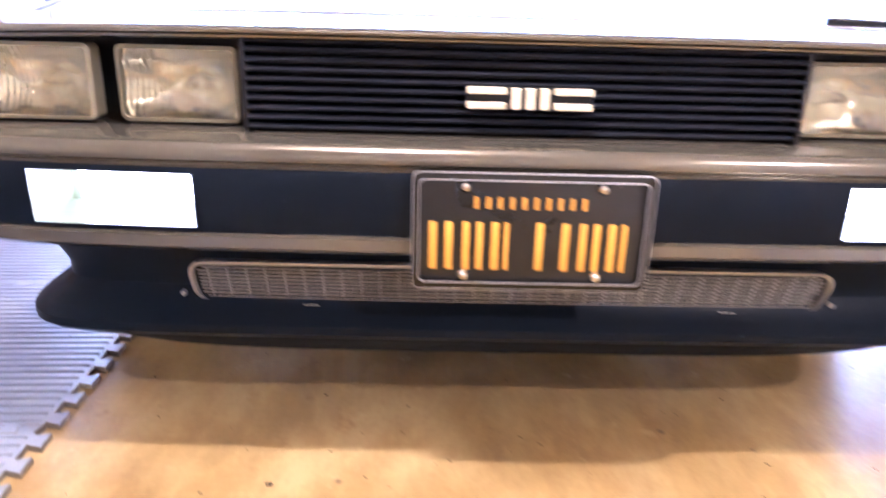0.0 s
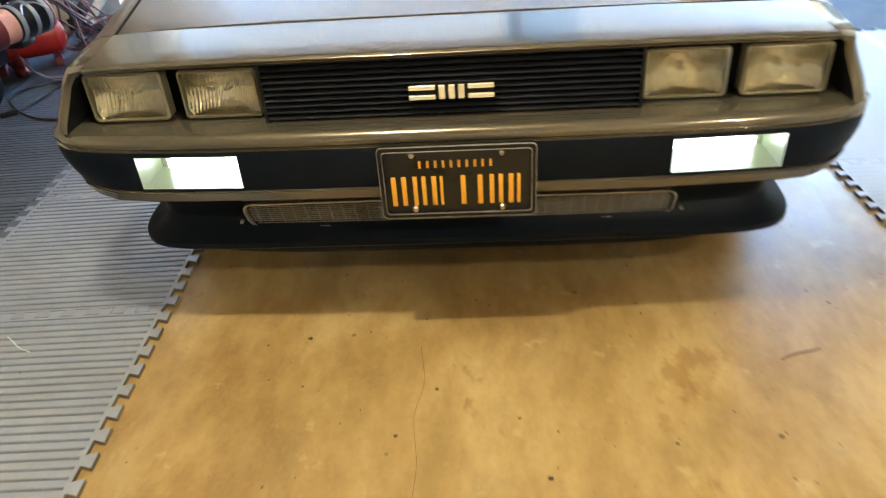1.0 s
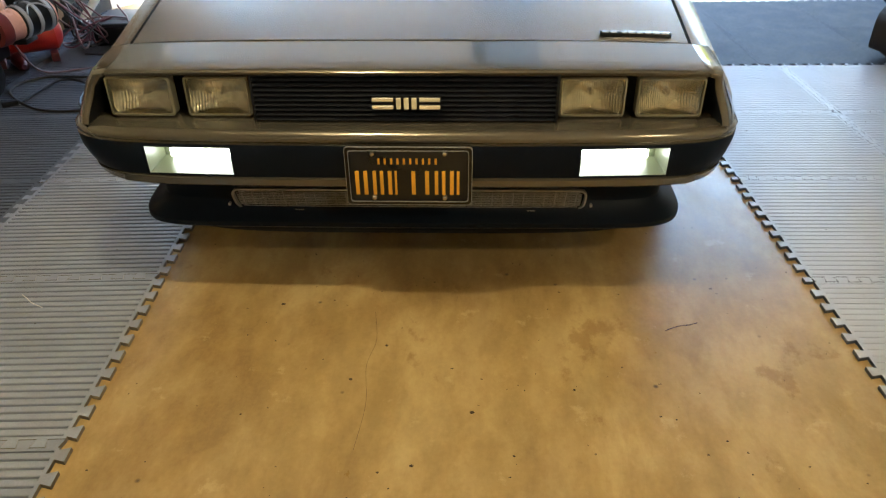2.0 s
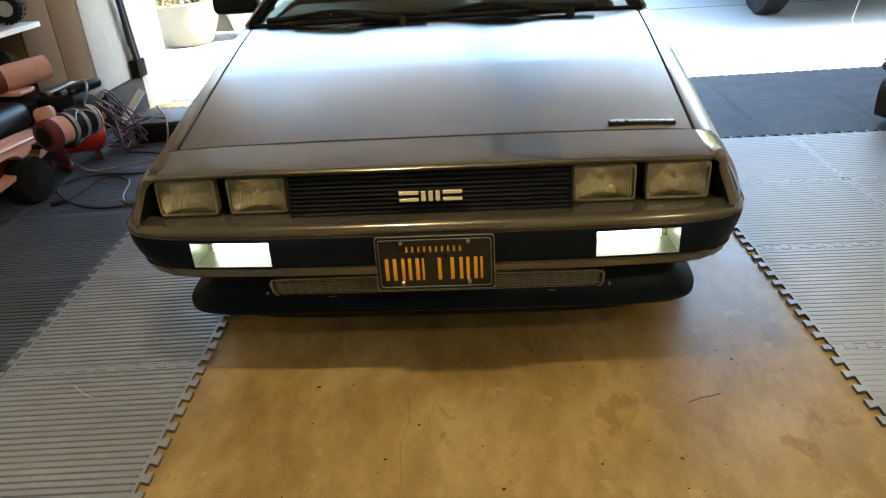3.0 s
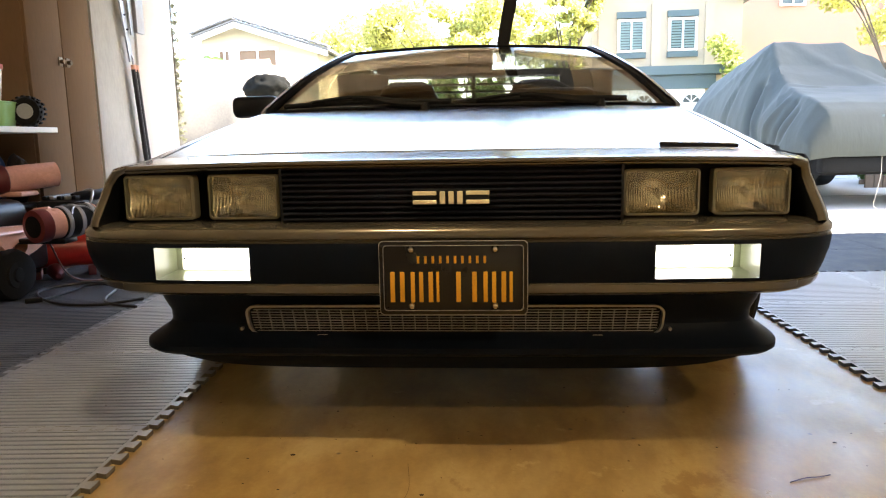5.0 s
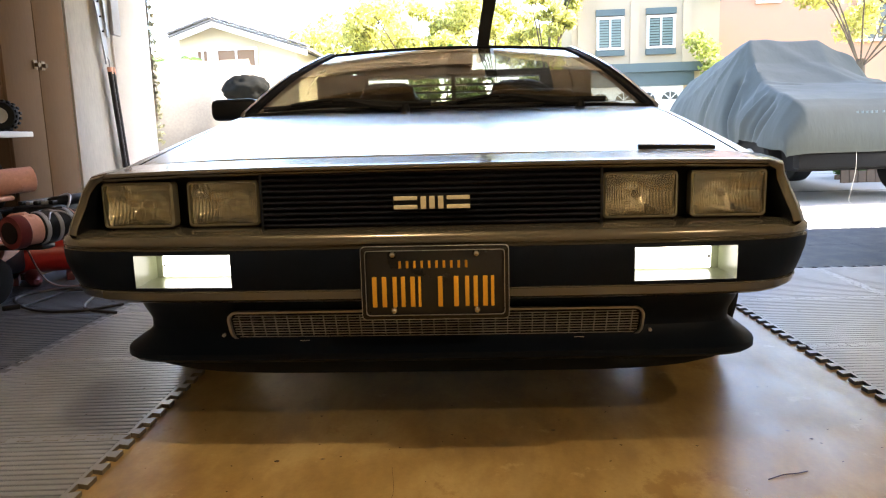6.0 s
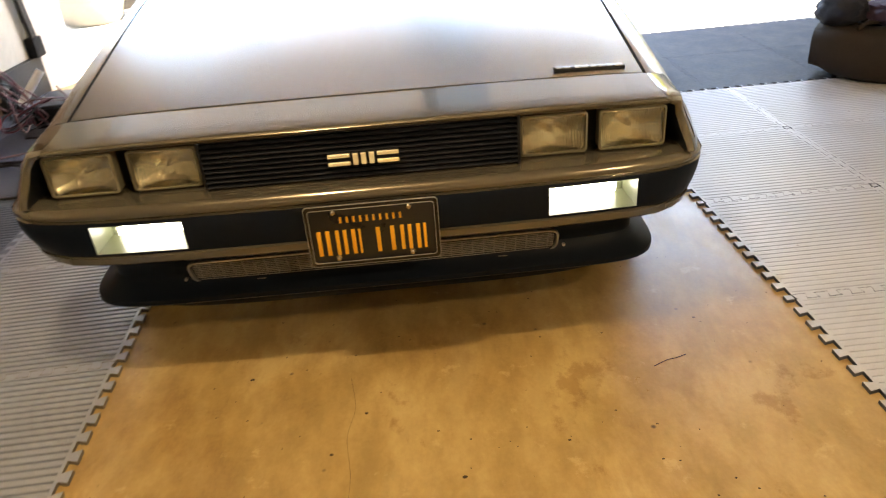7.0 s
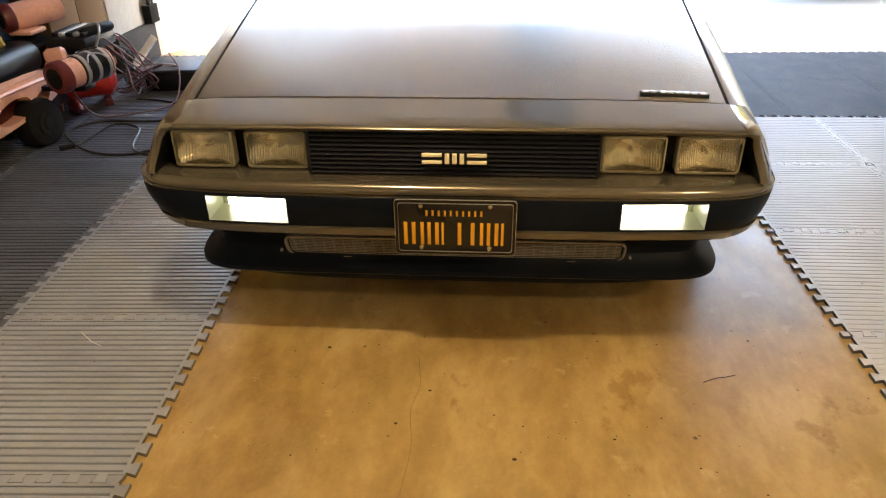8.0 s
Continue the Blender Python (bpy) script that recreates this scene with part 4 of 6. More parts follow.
# mesh insert in the air dam
mesh_in = part("air_intake_mesh", slab(bmesh.new(), [[(-0.466, 0.098, 0.319), (0.466, 0.098, 0.319)], [(-0.466, 0.128, 0.253), (0.466, 0.128, 0.253)]], (0, 0.002, 0)), DARK, dam, "grey metal mesh in a rounded frame")
outer, inner = round_rect(0.950, 0.078, 0.026, 5), round_rect(0.940, 0.068, 0.022, 5)
bm = bmesh.new()
bow = lambda x, z=0.286: 0.088 + 0.0055 * (abs(x) / 0.47) ** 3 + (0.286 - z) * 0.45  # noqa: E731
loft(bm, [[(x, bow(x, 0.286 + z) + d, 0.286 + z) for x, z in ring] for ring, d in ((outer, 0.014), (outer, 0.0), (inner, 0.0), (inner, 0.014))], True)
part("mesh_frame", bm, MESHM, mesh_in, "pale metal frame")
for k in range(9):
    z = 0.2585 + 0.0069 * k
    w = 0.462 if 0 < k < 8 else 0.455
    part("mesh_bar", slab(bmesh.new(), [[(x, bow(x, z) + 0.004, z), (x, bow(x, z) + 0.008, z)] for x in np.linspace(-w, w, 9)], (0, 0, -0.0012)), MESHM, mesh_in)
upright = boxed(-0.0009, 0.0009, 0, 0.004, -0.0285, 0.0285)
up_mesh = link_mesh("mesh_upright", upright, MESHM)
for k in range(33):
    x = -0.448 + 0.028 * k
    u = new("mesh_upright", up_mesh)
    u.parent = mesh_in
    u.matrix_basis = pose(x, bow(x) + 0.006, 0.286, 24, 0, 0)
for x in (-0.30, -0.10, 0.13, 0.33):
    part("clip", boxed(x - 0.012, x + 0.012, 0.100, 0.107, 0.2465, 0.2505, 0.001), CHROME, mesh_in)
for s in SIDES:
    part("dam_screw", rod(bmesh.new(), (s * 0.492, 0.118, 0.262), (s * 0.492, 0.106, 0.262), 0.004, seg=10), MESHM, dam)

# hood badge
badge = part("hood_badge", boxed(-0.093, 0.093, -0.007, 0.007, -0.004, 0.0025, 0.001), BLACK, car, "dark badge bar with plain bright blocks", m=pose(0.594, 0.298, 0.6715, 8.6, 1.8, 0))
for a, b in ((-0.089, -0.071), (-0.067, -0.049), (-0.038, -0.024), (-0.020, -0.002), (0.002, 0.018), (0.022, 0.040), (0.044, 0.062), (0.066, 0.086)):
    part("badge_block", boxed(a, b, -0.0062, 0.0062, 0.0026, 0.0046, 0.0005), CHROME, badge)

# number plate, turned into plain bars
plate = part("number_plate", boxed(-0.152, 0.152, 0.006, 0.009, -0.076, 0.076, 0.001), PLATE, car, "black plate with amber bars in a glossy frame", m=pose(0.010, 0, 0.4015))
outer, inner = round_rect(0.315, 0.160, 0.010, 4), round_rect(0.296, 0.140, 0.007, 4)
bm = bmesh.new()
loft(bm, [[(x, d, z) for x, z in ring] for ring, d in ((outer, 0.012), (outer, 0.001), (inner, 0.0), (inner, 0.006))], True)
part("plate_frame", bm, PLATE_FRAME, plate, "glossy black plate frame")
for name, w, h, r, d in (("frame_edge", 0.3155, 0.1605, 0.010, 0.0004), ("frame_lip", 0.2975, 0.1415, 0.0075, -0.0008)):
    bm, ring_a, ring_b = bmesh.new(), round_rect(w, h, r, 4), round_rect(w - 0.0028, h - 0.0028, r, 4)
    loft(bm, [[(x, y, z) for x, z in ring] for ring, y in ((ring_a, d + 0.003), (ring_a, d), (ring_b, d - 0.0006), (ring_b, d + 0.003))], True)
    part(name, bm, MESHM, plate, "thin bright grey edge")
for a, w in ((-0.135, 0.010), (-0.114, 0.010), (-0.091, 0.009), (-0.073, 0.009), (-0.053, 0.010), (-0.036, 0.006), (0.006, 0.010), (0.040, 0.010), (0.064, 0.009), (0.082, 0.009), (0.102, 0.010), (0.119, 0.007)):
    part("plate_bar", boxed(a, a + w, 0.0045, 0.0065, -0.053, 0.013, 0.001), AMBER, plate)
for k in range(10):
    a = -0.079 + 0.0157 * k
    part("plate_small_bar", boxed(a + 0.002, a + 0.0075, 0.005, 0.0065, 0.031, 0.047, 0.0006), AMBER, plate)
for x in (-0.089, 0.089):
    for z in (0.061, -0.061):
        bolt = part("plate_bolt", turned(bmesh.new(), (x, 0.007, z), (x, -0.002, z), [(0, 0.009), (0.4, 0.0085), (0.9, 0.005), (1, 0.002)], 16), CHROME, plate)

# wheels
def wheel_of(x, y, r, w, s):
    tyre = part("road_wheel", turned(bmesh.new(), (x - s * w / 2, y, r), (x + s * w / 2, y, r), [(0, r * 0.66), (0.03, r * 0.93), (0.12, r * 0.99), (0.3, r), (0.7, r), (0.88, r * 0.99), (0.97, r * 0.93), (1, r * 0.66)], 40), TYRE, car, "black road tyre on a grey alloy rim")
    part("rim", turned(bmesh.new(), (x + s * w * 0.30, y, r), (x + s * w * 0.46, y, r), [(0, r * 0.60), (0.5, r * 0.64), (0.9, r * 0.62), (1, r * 0.2)], 32), ALLOY, tyre)


for s in SIDES:
    wheel_of(s * 0.795, 0.90, 0.295, 0.195, s)
    wheel_of(s * 0.795, 3.31, 0.325, 0.235, s)

# ---- things in the garage ----
# cabinet with two doors
cab = thing("cabinet", pose(-2.36, 2.16, 0), "tall tan two-door cabinet with brass catches", "cabinet")
part("body", boxed(-0.58, -0.022, 0.0, 0.60, 0.0, 2.35, 0.004), CABINET, cab)
for y0, y1, ky in ((0.004, 0.298, 0.268), (0.304, 0.596, 0.334)):
    d = part("door", boxed(-0.020, 0.0, y0, y1, 0.09, 2.33, 0.003), CABINET, cab)
    part("catch_plate", boxed(0.0005, 0.006, ky - 0.018, ky + 0.018, 1.15, 1.20, 0.002), BRASS, d, "aged brass catch")
    part("catch_knob", rod(bmesh.new(), (0.006, ky, 1.175), (0.028, ky, 1.175), 0.011, 0.013), BRASS, d)

# door hardware: lifting arm, springs, brackets
arm = thing("door_lift_arm", pose(-2.345, 3.05, 0), "steel garage-door lift arm with black springs", "door hardware")
part("arm_bar", beam(bmesh.new(), (0.02, 0.10, 1.25), (0.02, -0.06, 2.08), 0.010, 0.045, (0, 1, 0)), STEELARM, arm, "punched galvanised bar")
part("arm_bar", beam(bmesh.new(), (0.035, 0.11, 1.42), (0.035, 0.06, 2.08), 0.006, 0.03, (0, 1, 0)), STEELARM, arm)
for k in range(7):
    z = 1.45 + 0.09 * k
    part("bolt", rod(bmesh.new(), (0.02, 0.10 - 0.16 * (z - 1.25) / 0.89, z), (0.034, 0.10 - 0.16 * (z - 1.25) / 0.89, z), 0.006, seg=8), DARK, arm)
for dy in (0.10, 0.135):
    bm = bmesh.new()
    rod(bm, (0.03, dy, 1.20), (0.03, dy + 0.10, 0.36), 0.0155, seg=14)
    part("spring_tube", bm, CABLE, arm, "black sleeved spring")
    part("spring_collar", rod(bmesh.new(), (0.03, dy, 1.23), (0.03, dy + 0.006, 1.185), 0.017, seg=14), ORANGE, arm, "rusty orange collar")
part("spring_hook", hose(bmesh.new(), [(0.03, 0.10, 1.22), (0.03, 0.10, 1.27), (0.02, 0.09, 1.30)], 0.005, 6), STEELARM, arm)
part("floor_bracket", boxed(-0.01, 0.05, 0.16, 0.28, 0.24, 0.36, 0.004), DARK, arm, "black floor bracket")
part("side_plate", boxed(-0.012, 0.004, 0.22, 0.27, 0.45, 0.72, 0.003), DARK, arm, "black steel plate")
part("cover_plate", boxed(0.03, 0.06, 0.14, 0.24, 1.44, 2.0, 0.006), SILVER, arm, "pale grey cover plate")

# bench with things on it
bench = thing("storage_bench", pose(-2.2, 0.9, 0), "grey-topped storage bench against the side wall", "bench")
part("bench_top", boxed(-0.74, 0.0, 0.0, 1.20, 0.775, 0.802, 0.004), WHITEP, bench, "pale grey worn board")
for x in (-0.70, -0.30):
    for y in (0.04, 1.02):
        part("leg", boxed(x - 0.02, x + 0.02, y - 0.02, y + 0.02, 0.0, 0.774, 0.003), BOXBLACK, bench)
part("lower_shelf", boxed(-0.74, -0.06, 0.02, 1.18, 0.40, 0.418, 0.003), BOXBLACK, bench)

bm, rows = bmesh.new(), []
for z, k in ((0.0, 0.82), (0.004, 0.84), (0.06, 0.92), (0.118, 1.0), (0.122, 1.04), (0.126, 1.0), (0.118, 0.96), (0.01, 0.80)):
    rows.append([(x * k, y * k, z) for x, y in round_rect(0.22, 0.17, 0.025, 4)])
loft(bm, rows, True, True)
basket = solid("basket", bm, GREEN, "light green perforated plastic basket on the bench", "basket", m=pose(-2.42, 1.90, 0.803, 0, 0, 12))
for k in range(5):
    for j in range(3):
        part("hole", rod(bmesh.new(), (-0.07 + 0.035 * k, -0.0795 - 0.002 * j, 0.035 + 0.028 * j), (-0.07 + 0.035 * k, -0.0775 - 0.002 * j, 0.035 + 0.028 * j), 0.007, seg=8), DARK, basket)
bm = turned(bmesh.new(), (0, 0, 0), (0, 0, 0.16), [(0, 0.085), (0.05, 0.09), (0.9, 0.105), (1, 0.105)], 28)
bucket = solid("bucket", bm, WHITEP, "translucent white tub with a red lid", "tub", m=pose(-2.46, 1.90, 0.93))
part("lid", turned(bmesh.new(), (0, 0, 0.161), (0, 0, 0.215), [(0, 0.112), (0.4, 0.114), (0.5, 0.09), (1, 0.075)], 28), RED, bucket, "red plastic lid")
bm = turned(bmesh.new(), (-0.04, 0, 0), (0.04, 0, 0), [(0, 0.04), (0.05, 0.058), (0.3, 0.066), (0.7, 0.066), (0.95, 0.058), (1, 0.04)], 28)
toy = solid("small_tyre", bm, TYRE, "small knobbly black model-car tyre on the bench", "tyre", m=pose(-2.30, 2.02, 0.883, 0, 0, -72) @ Matrix.Scale(1.12, 4))
for k in range(18):
    a = 2 * math.pi * k / 18
    for x in (-0.022, 0.022):
        part("tread_block", boxed(x - 0.014, x + 0.014, -0.006, 0.006, 0.064, 0.071, 0.001, m=pose(0, 0, 0, math.degrees(a) + (6 if x > 0 else 0), 0, 0)), TYRE, toy)
part("rim", turned(bmesh.new(), (0.02, 0, 0), (0.043, 0, 0), [(0, 0.036), (1, 0.034)], 20), SILVER, toy)

# ride-on kart: chassis beam with holes, wheel, motor, canisters
kart = thing("ride_on_kart", pose(-2.15, 1.53, 0), "orange plastic ride-on kart with tubes and black wheels", "ride-on toy")


def holed_plate(outline, ovals, x0, x1):
    """An upright plate in y and z with oval openings, from x0 to x1."""
    bm, loops = bmesh.new(), [outline] + [[(cy + ry * math.cos(a), cz + rz * math.sin(a) + lean * ry * math.cos(a)) for a in np.linspace(0, 2 * math.pi, 28, endpoint=False)] for cy, cz, ry, rz, lean in ovals]
    edges = []
    for loop in loops:
        vs = [bm.verts.new((x0, y, z)) for y, z in loop]
        edges += [bm.edges.new((a, b)) for a, b in zip(vs, vs[1:] + vs[:1])]
    bmesh.ops.triangle_fill(bm, use_beauty=True, use_dissolve=False, edges=edges)
    ext = bmesh.ops.extrude_face_region(bm, geom=list(bm.faces))
    for v in ext["geom"]:
        if isinstance(v, bmesh.types.BMVert):
            v.co.x = x1
    bmesh.ops.recalc_face_normals(bm, faces=bm.faces)
    return bm


up = curve_points([(0, -0.75, 0.33), (0, -0.31, 0.352), (0, -0.05, 0.348), (0, 0.16, 0.335), (0, 0.26, 0.30)], 6)
down = curve_points([(0, 0.25, 0.24), (0, 0.12, 0.20), (0, -0.15, 0.165), (0, -0.39, 0.155), (0, -0.75, 0.14)], 6)
part("chassis_beam", holed_plate([(p.y, p.z) for p in up + down], [(-0.17, 0.232, 0.135, 0.050, 0.06), (0.055, 0.232, 0.065, 0.034, 0.25), (-0.50, 0.235, 0.11, 0.045, 0.0)], -0.03, 0.035), ORANGE, kart, "orange beam with oval cut-outs")
part("beam_rib", hose(bmesh.new(), [p + Vector((0.036, 0, -0.030)) for p in up], 0.010, 6, 1), ORANGE, kart)
part("beam_inset", boxed(-0.045, -0.032, -0.72, 0.22, 0.17, 0.31, 0.004), MAROON, kart, "dark inner panel")
for y in (0.0, -0.66):
    w = part("wheel", turned(bmesh.new(), (-0.05, y, 0.130), (0.075, y - 0.02, 0.130), [(0, 0.08), (0.06, 0.108), (0.25, 0.118), (0.75, 0.118), (0.94, 0.108), (1, 0.07)], 36), TYRE, kart, "black kart wheel")
    part("wheel_hub", turned(bmesh.new(), (0.066, y - 0.02, 0.130), (0.082, y - 0.02, 0.130), [(0, 0.066), (0.5, 0.06), (0.6, 0.035), (1, 0.030)], 24), TYRE, w)
part("seat_shell", boxed(-0.42, -0.06, -0.45, 0.32, 0.30, 0.455, 0.07, 4), BOXBLACK, kart, "black plastic body")
part("lower_tray", boxed(-0.38, -0.05, -0.40, 0.40, 0.10, 0.29, 0.03), BOXBLACK, kart)
part("pink_knob", turned(bmesh.new(), (-0.06, 0.30, 0.36), (0.03, 0.34, 0.37), [(0, 0.03), (0.2, 0.042), (0.85, 0.042), (1, 0.03)], 20), TUBE, kart)
for a, b, r in ((Vector((0.19, -0.03, 0.350)), Vector((0.29, 0.25, 0.362)), 0.070), (Vector((-0.27, 0.36, 0.540)), Vector((-0.10, 0.60, 0.560)), 0.066)):
    can = part("canister", turned(bmesh.new(), a, b, [(0, r - 0.012), (0.02, r - 0.003), (0.4, r), (0.97, r - 0.001), (1, r - 0.02)], 32), TUBE, kart, "dusty pink tube with a maroon ring")
    d = (b - a).normalized()
    part("canister_ring", turned(bmesh.new(), a - d * 0.012, a + d * 0.045, [(0, r * 0.72), (0.02, r + 0.003), (0.2, r + 0.006), (0.9, r + 0.006), (1, r)], 32), MAROON, can)
    part("canister_mouth", turned(bmesh.new(), a - d * 0.016, a - d * 0.011, [(0, r * 0.70), (1, r * 0.70)], 28), DARK, can)
    if r > 0.068:
        p, q = a.lerp(b, 0.36), a.lerp(b, 0.94)
        part("canister_sleeve", turned(bmesh.new(), p, q, [(0, r), (0.03, r + 0.004), (0.97, r + 0.004), (1, r)], 32), BOXBLACK, can, "glossy black wired sleeve")
        for t in (0.12, 0.5, 0.88):
            c = p.lerp(q, t)
            part("sleeve_band", turned(bmesh.new(), c - d * 0.012, c + d * 0.012, [(0, r + 0.003), (0.2, r + 0.007), (0.8, r + 0.007), (1, r + 0.003)], 32), SILVER, can)
        side = d.cross(Vector((0, 0, 1))).normalized()
        for k in range(2):
            loop = [p.lerp(q, 0.15 + 0.7 * f) + (side * math.cos(g) + side.cross(d) * math.sin(g)) * (r + 0.010) for f, g in ((0, 0.5 + k), (0.3, 1.0 + k), (0.75, 0.9 + k), (1.0, 0.4 + k))]
            part("sleeve_wire", hose(bmesh.new(), loop, 0.004, 6), CABLE if k else SILVER, can)
part("canister_saddle", boxed(-0.27, -0.14, 0.36, 0.50, 0.455, 0.482, 0.012), TUBE, kart)
part("canister_bracket", boxed(0.0, 0.26, 0.06, 0.16, 0.258, 0.284, 0.006), BOXBLACK, kart, "black bracket under the tube")
motor = part("motor_block", boxed(-0.12, 0.10, 0.42, 0.74, 0.34, 0.43, 0.02), BOXBLACK, kart, "black motor block")
for k in range(5):
    part("motor_fin", boxed(-0.10 + 0.04 * k, -0.075 + 0.04 * k, 0.45, 0.71, 0.431, 0.452, 0.006), SILVER if k % 2 else BOXBLACK, motor)
part("motor_cap", turned(bmesh.new(), (0.05, 0.48, 0.44), (0.13, 0.66, 0.45), [(0, 0.022), (0.1, 0.028), (0.9, 0.028), (1, 0.02)], 18), BOXBLACK, motor)
part("motor_clamp", hose(bmesh.new(), [(0.10, 0.50, 0.36), (0.13, 0.52, 0.44), (0.09, 0.58, 0.475), (0.0, 0.60, 0.45)], 0.007, 6), SILVER, motor)

solid("yellow_strap", hose(bmesh.new(), [(-2.36, 1.40, 0.462), (-2.33, 1.47, 0.56), (-2.32, 1.56, 0.60), (-2.31, 1.63, 0.55), (-2.30, 1.66, 0.462)], 0.018, 8), surface("olive_yellow_webbing", (0.40, 0.32, 0.08), 0.7), "olive-yellow strap looped over the kart's body", "strap")
redcase = thing("red_air_compressor", pose(-2.26, 2.13, 0.012, 0, 0, 32), "small red portable compressor on the black mat", "compressor")
part("tank", turned(bmesh.new(), (-0.20, 0, 0.14), (0.20, 0, 0.14), [(0, 0.02), (0.03, 0.06), (0.10, 0.092), (0.9, 0.092), (0.97, 0.06), (1, 0.02)], 28), RED, redcase, "rounded red tank")
part("handle", hose(bmesh.new(), [(-0.14, 0, 0.22), (-0.10, 0, 0.27), (0.10, 0, 0.27), (0.14, 0, 0.22)], 0.012, 8), ORANGE, redcase, "orange handle")
for x in (-0.13, 0.13):
    part("foot", boxed(x - 0.02, x + 0.02, -0.09, 0.09, 0.0, 0.045, 0.006), MAROON, redcase)

charger = thing("battery_box", pose(-1.83, 2.59, 0.012, 0, 0, 6), "flat black battery box on the floor mat", "battery box")
part("box_body", boxed(-0.20, 0.14, -0.17, 0.15, 0.0, 0.105, 0.008), BOXBLACK, charger)
part("box_lid", boxed(-0.205, 0.145, -0.175, 0.155, 0.107, 0.128, 0.006), surface("slate_plastic_lid", (0.028, 0.030, 0.038), 0.42, 0, 0.2), charger, "slate-grey lid")
torch = thing("white_tube_light", pose(-2.26, 2.75, 0.012), "white tube light leaning with a black end", "tube light")
part("tube", rod(bmesh.new(), (0.0, 0.0, 0.045), (0.135, 0.10, 0.225), 0.024, seg=18), surface("glossy_white_plastic", (0.88, 0.88, 0.86), 0.25, 0.0, 0.04), torch)
part("end_cap", rod(bmesh.new(), (-0.02, -0.02, 0.018), (0.0, 0.0, 0.05), 0.024, seg=18), BOXBLACK, torch)
part("knob", turned(bmesh.new(), (-0.07, 0.10, 0.0), (-0.07, 0.10, 0.14), [(0, 0.03), (0.4, 0.045), (0.6, 0.05), (0.85, 0.04), (1, 0.012)], 20), BOXBLACK, torch, "round black pump knob")
pedal = thing("maroon_pedal", pose(-2.21, 1.98, 0.012, 0, 0, -50), "maroon plastic pedal on the black mat", "pedal")
part("pedal_body", turned(bmesh.new(), (-0.07, 0, 0.045), (0.07, 0, 0.034), [(0, 0.02), (0.1, 0.04), (0.8, 0.032), (1, 0.012)], 20), MAROON, pedal)
heap_list = ((-2.50, 1.97, 0.418, 0.07, 0.07, 0.29), (-2.40, 2.03, 0.418, 0.06, 0.05, 0.27))

Z = 0.017


def cable(name, knots, r, material, label):
    return solid(name, hose(bmesh.new(), knots, r, 8, 8), material, label, "cable")


cable("black_cable", [(-1.50, 1.52, Z), (-1.64, 1.40, Z), (-1.86, 1.43, Z), (-2.10, 1.66, Z), (-2.02, 1.84, Z + 0.004), (-1.72, 1.87, Z), (-1.45, 1.98, Z)], 0.0065, CABLE, "black cable looped on the dark mat")
cable("black_cable", [(-1.97, 1.475, Z), (-1.95, 1.60, Z), (-1.90, 1.78, Z + 0.012), (-1.74, 1.72, Z + 0.012), (-1.68, 1.52, Z), (-1.60, 1.42, Z), (-1.45, 1.36, Z)], 0.0065, CABLE, "black cable looped on the dark mat")
cable("black_cable", [(-1.55, 1.78, Z), (-1.58, 1.98, Z), (-1.66, 2.12, Z), (-1.85, 2.22, Z), (-2.0, 2.24, Z)], 0.006, CABLE, "thin black cable on the dark mat")
part("plug", boxed(-0.035, 0.035, -0.014, 0.014, 0.0, 0.022, 0.004, m=pose(-1.985, 1.465, 0.012, 0, 0, 40)), BOXBLACK, bpy.data.objects["black_cable"], "black plug")
rng = random.Random(4)
PALECABLE = surface("pale_cable", (0.18, 0.105, 0.11), 0.4)
TANGLE = ((CABLE, "black"), (PINKCABLE, "maroon"), (PINKCABLE, "maroon"), (CABLE, "black"), (PINKCABLE, "maroon"), (PALECABLE, "pale pink"))
for k in range(16):
    a = Vector((-2.20 + 0.12 * rng.random(), 2.02 + 0.22 * rng.random(), 0.36 + 0.08 * rng.random()))
    b = Vector((-2.08 + 0.14 * rng.random(), 2.34 + 0.22 * rng.random(), 0.03 + 0.04 * rng.random()))
    m1 = a.lerp(b, 0.35) + Vector((0.06 * rng.random(), 0.10 * rng.uniform(-1, 1), 0.06 * rng.uniform(-0.3, 1)))
    m2 = a.lerp(b, 0.75) + Vector((0.10 * rng.uniform(-1, 1), 0.12 * rng.uniform(-1, 1), -0.05))
    c = b + Vector((-0.18 * rng.random(), 0.16 * rng.uniform(-1, 1), 0.10 * rng.random()))
    m2.z, b.z, c.z = max(m2.z, 0.03), max(b.z, 0.03), max(c.z, 0.02)
    cable("tangled_cable", [a, m1, m2, b, c], 0.0045, TANGLE[k % 6][0], TANGLE[k % 6][1] + " cable of the tangle by the compressor")
for k in range(4):
    q, w = Vector((-2.06 + 0.05 * k, 2.30 + 0.03 * k, 0.075 + 0.02 * k)), 0.075 + 0.012 * k
    cable("coiled_cable", [q + Vector((w * math.cos(g), w * math.sin(g), 0.045 * math.sin(g + k) + 0.006 * g)) for g in np.linspace(0.4 * k, 0.4 * k + 7.5, 10)], 0.0045, TANGLE[k + 2][0], TANGLE[k + 2][1] + " cable coiled loosely on the tangle")
cable("white_cable", [(-2.12, 1.80, 0.26), (-2.06, 1.86, 0.06), (-1.94, 1.96, Z), (-1.74, 2.14, 0.03), (-1.76, 2.34, 0.16), (-1.84, 2.42, 0.24)], 0.0048, PALECABLE, "pale cable running from the kart")

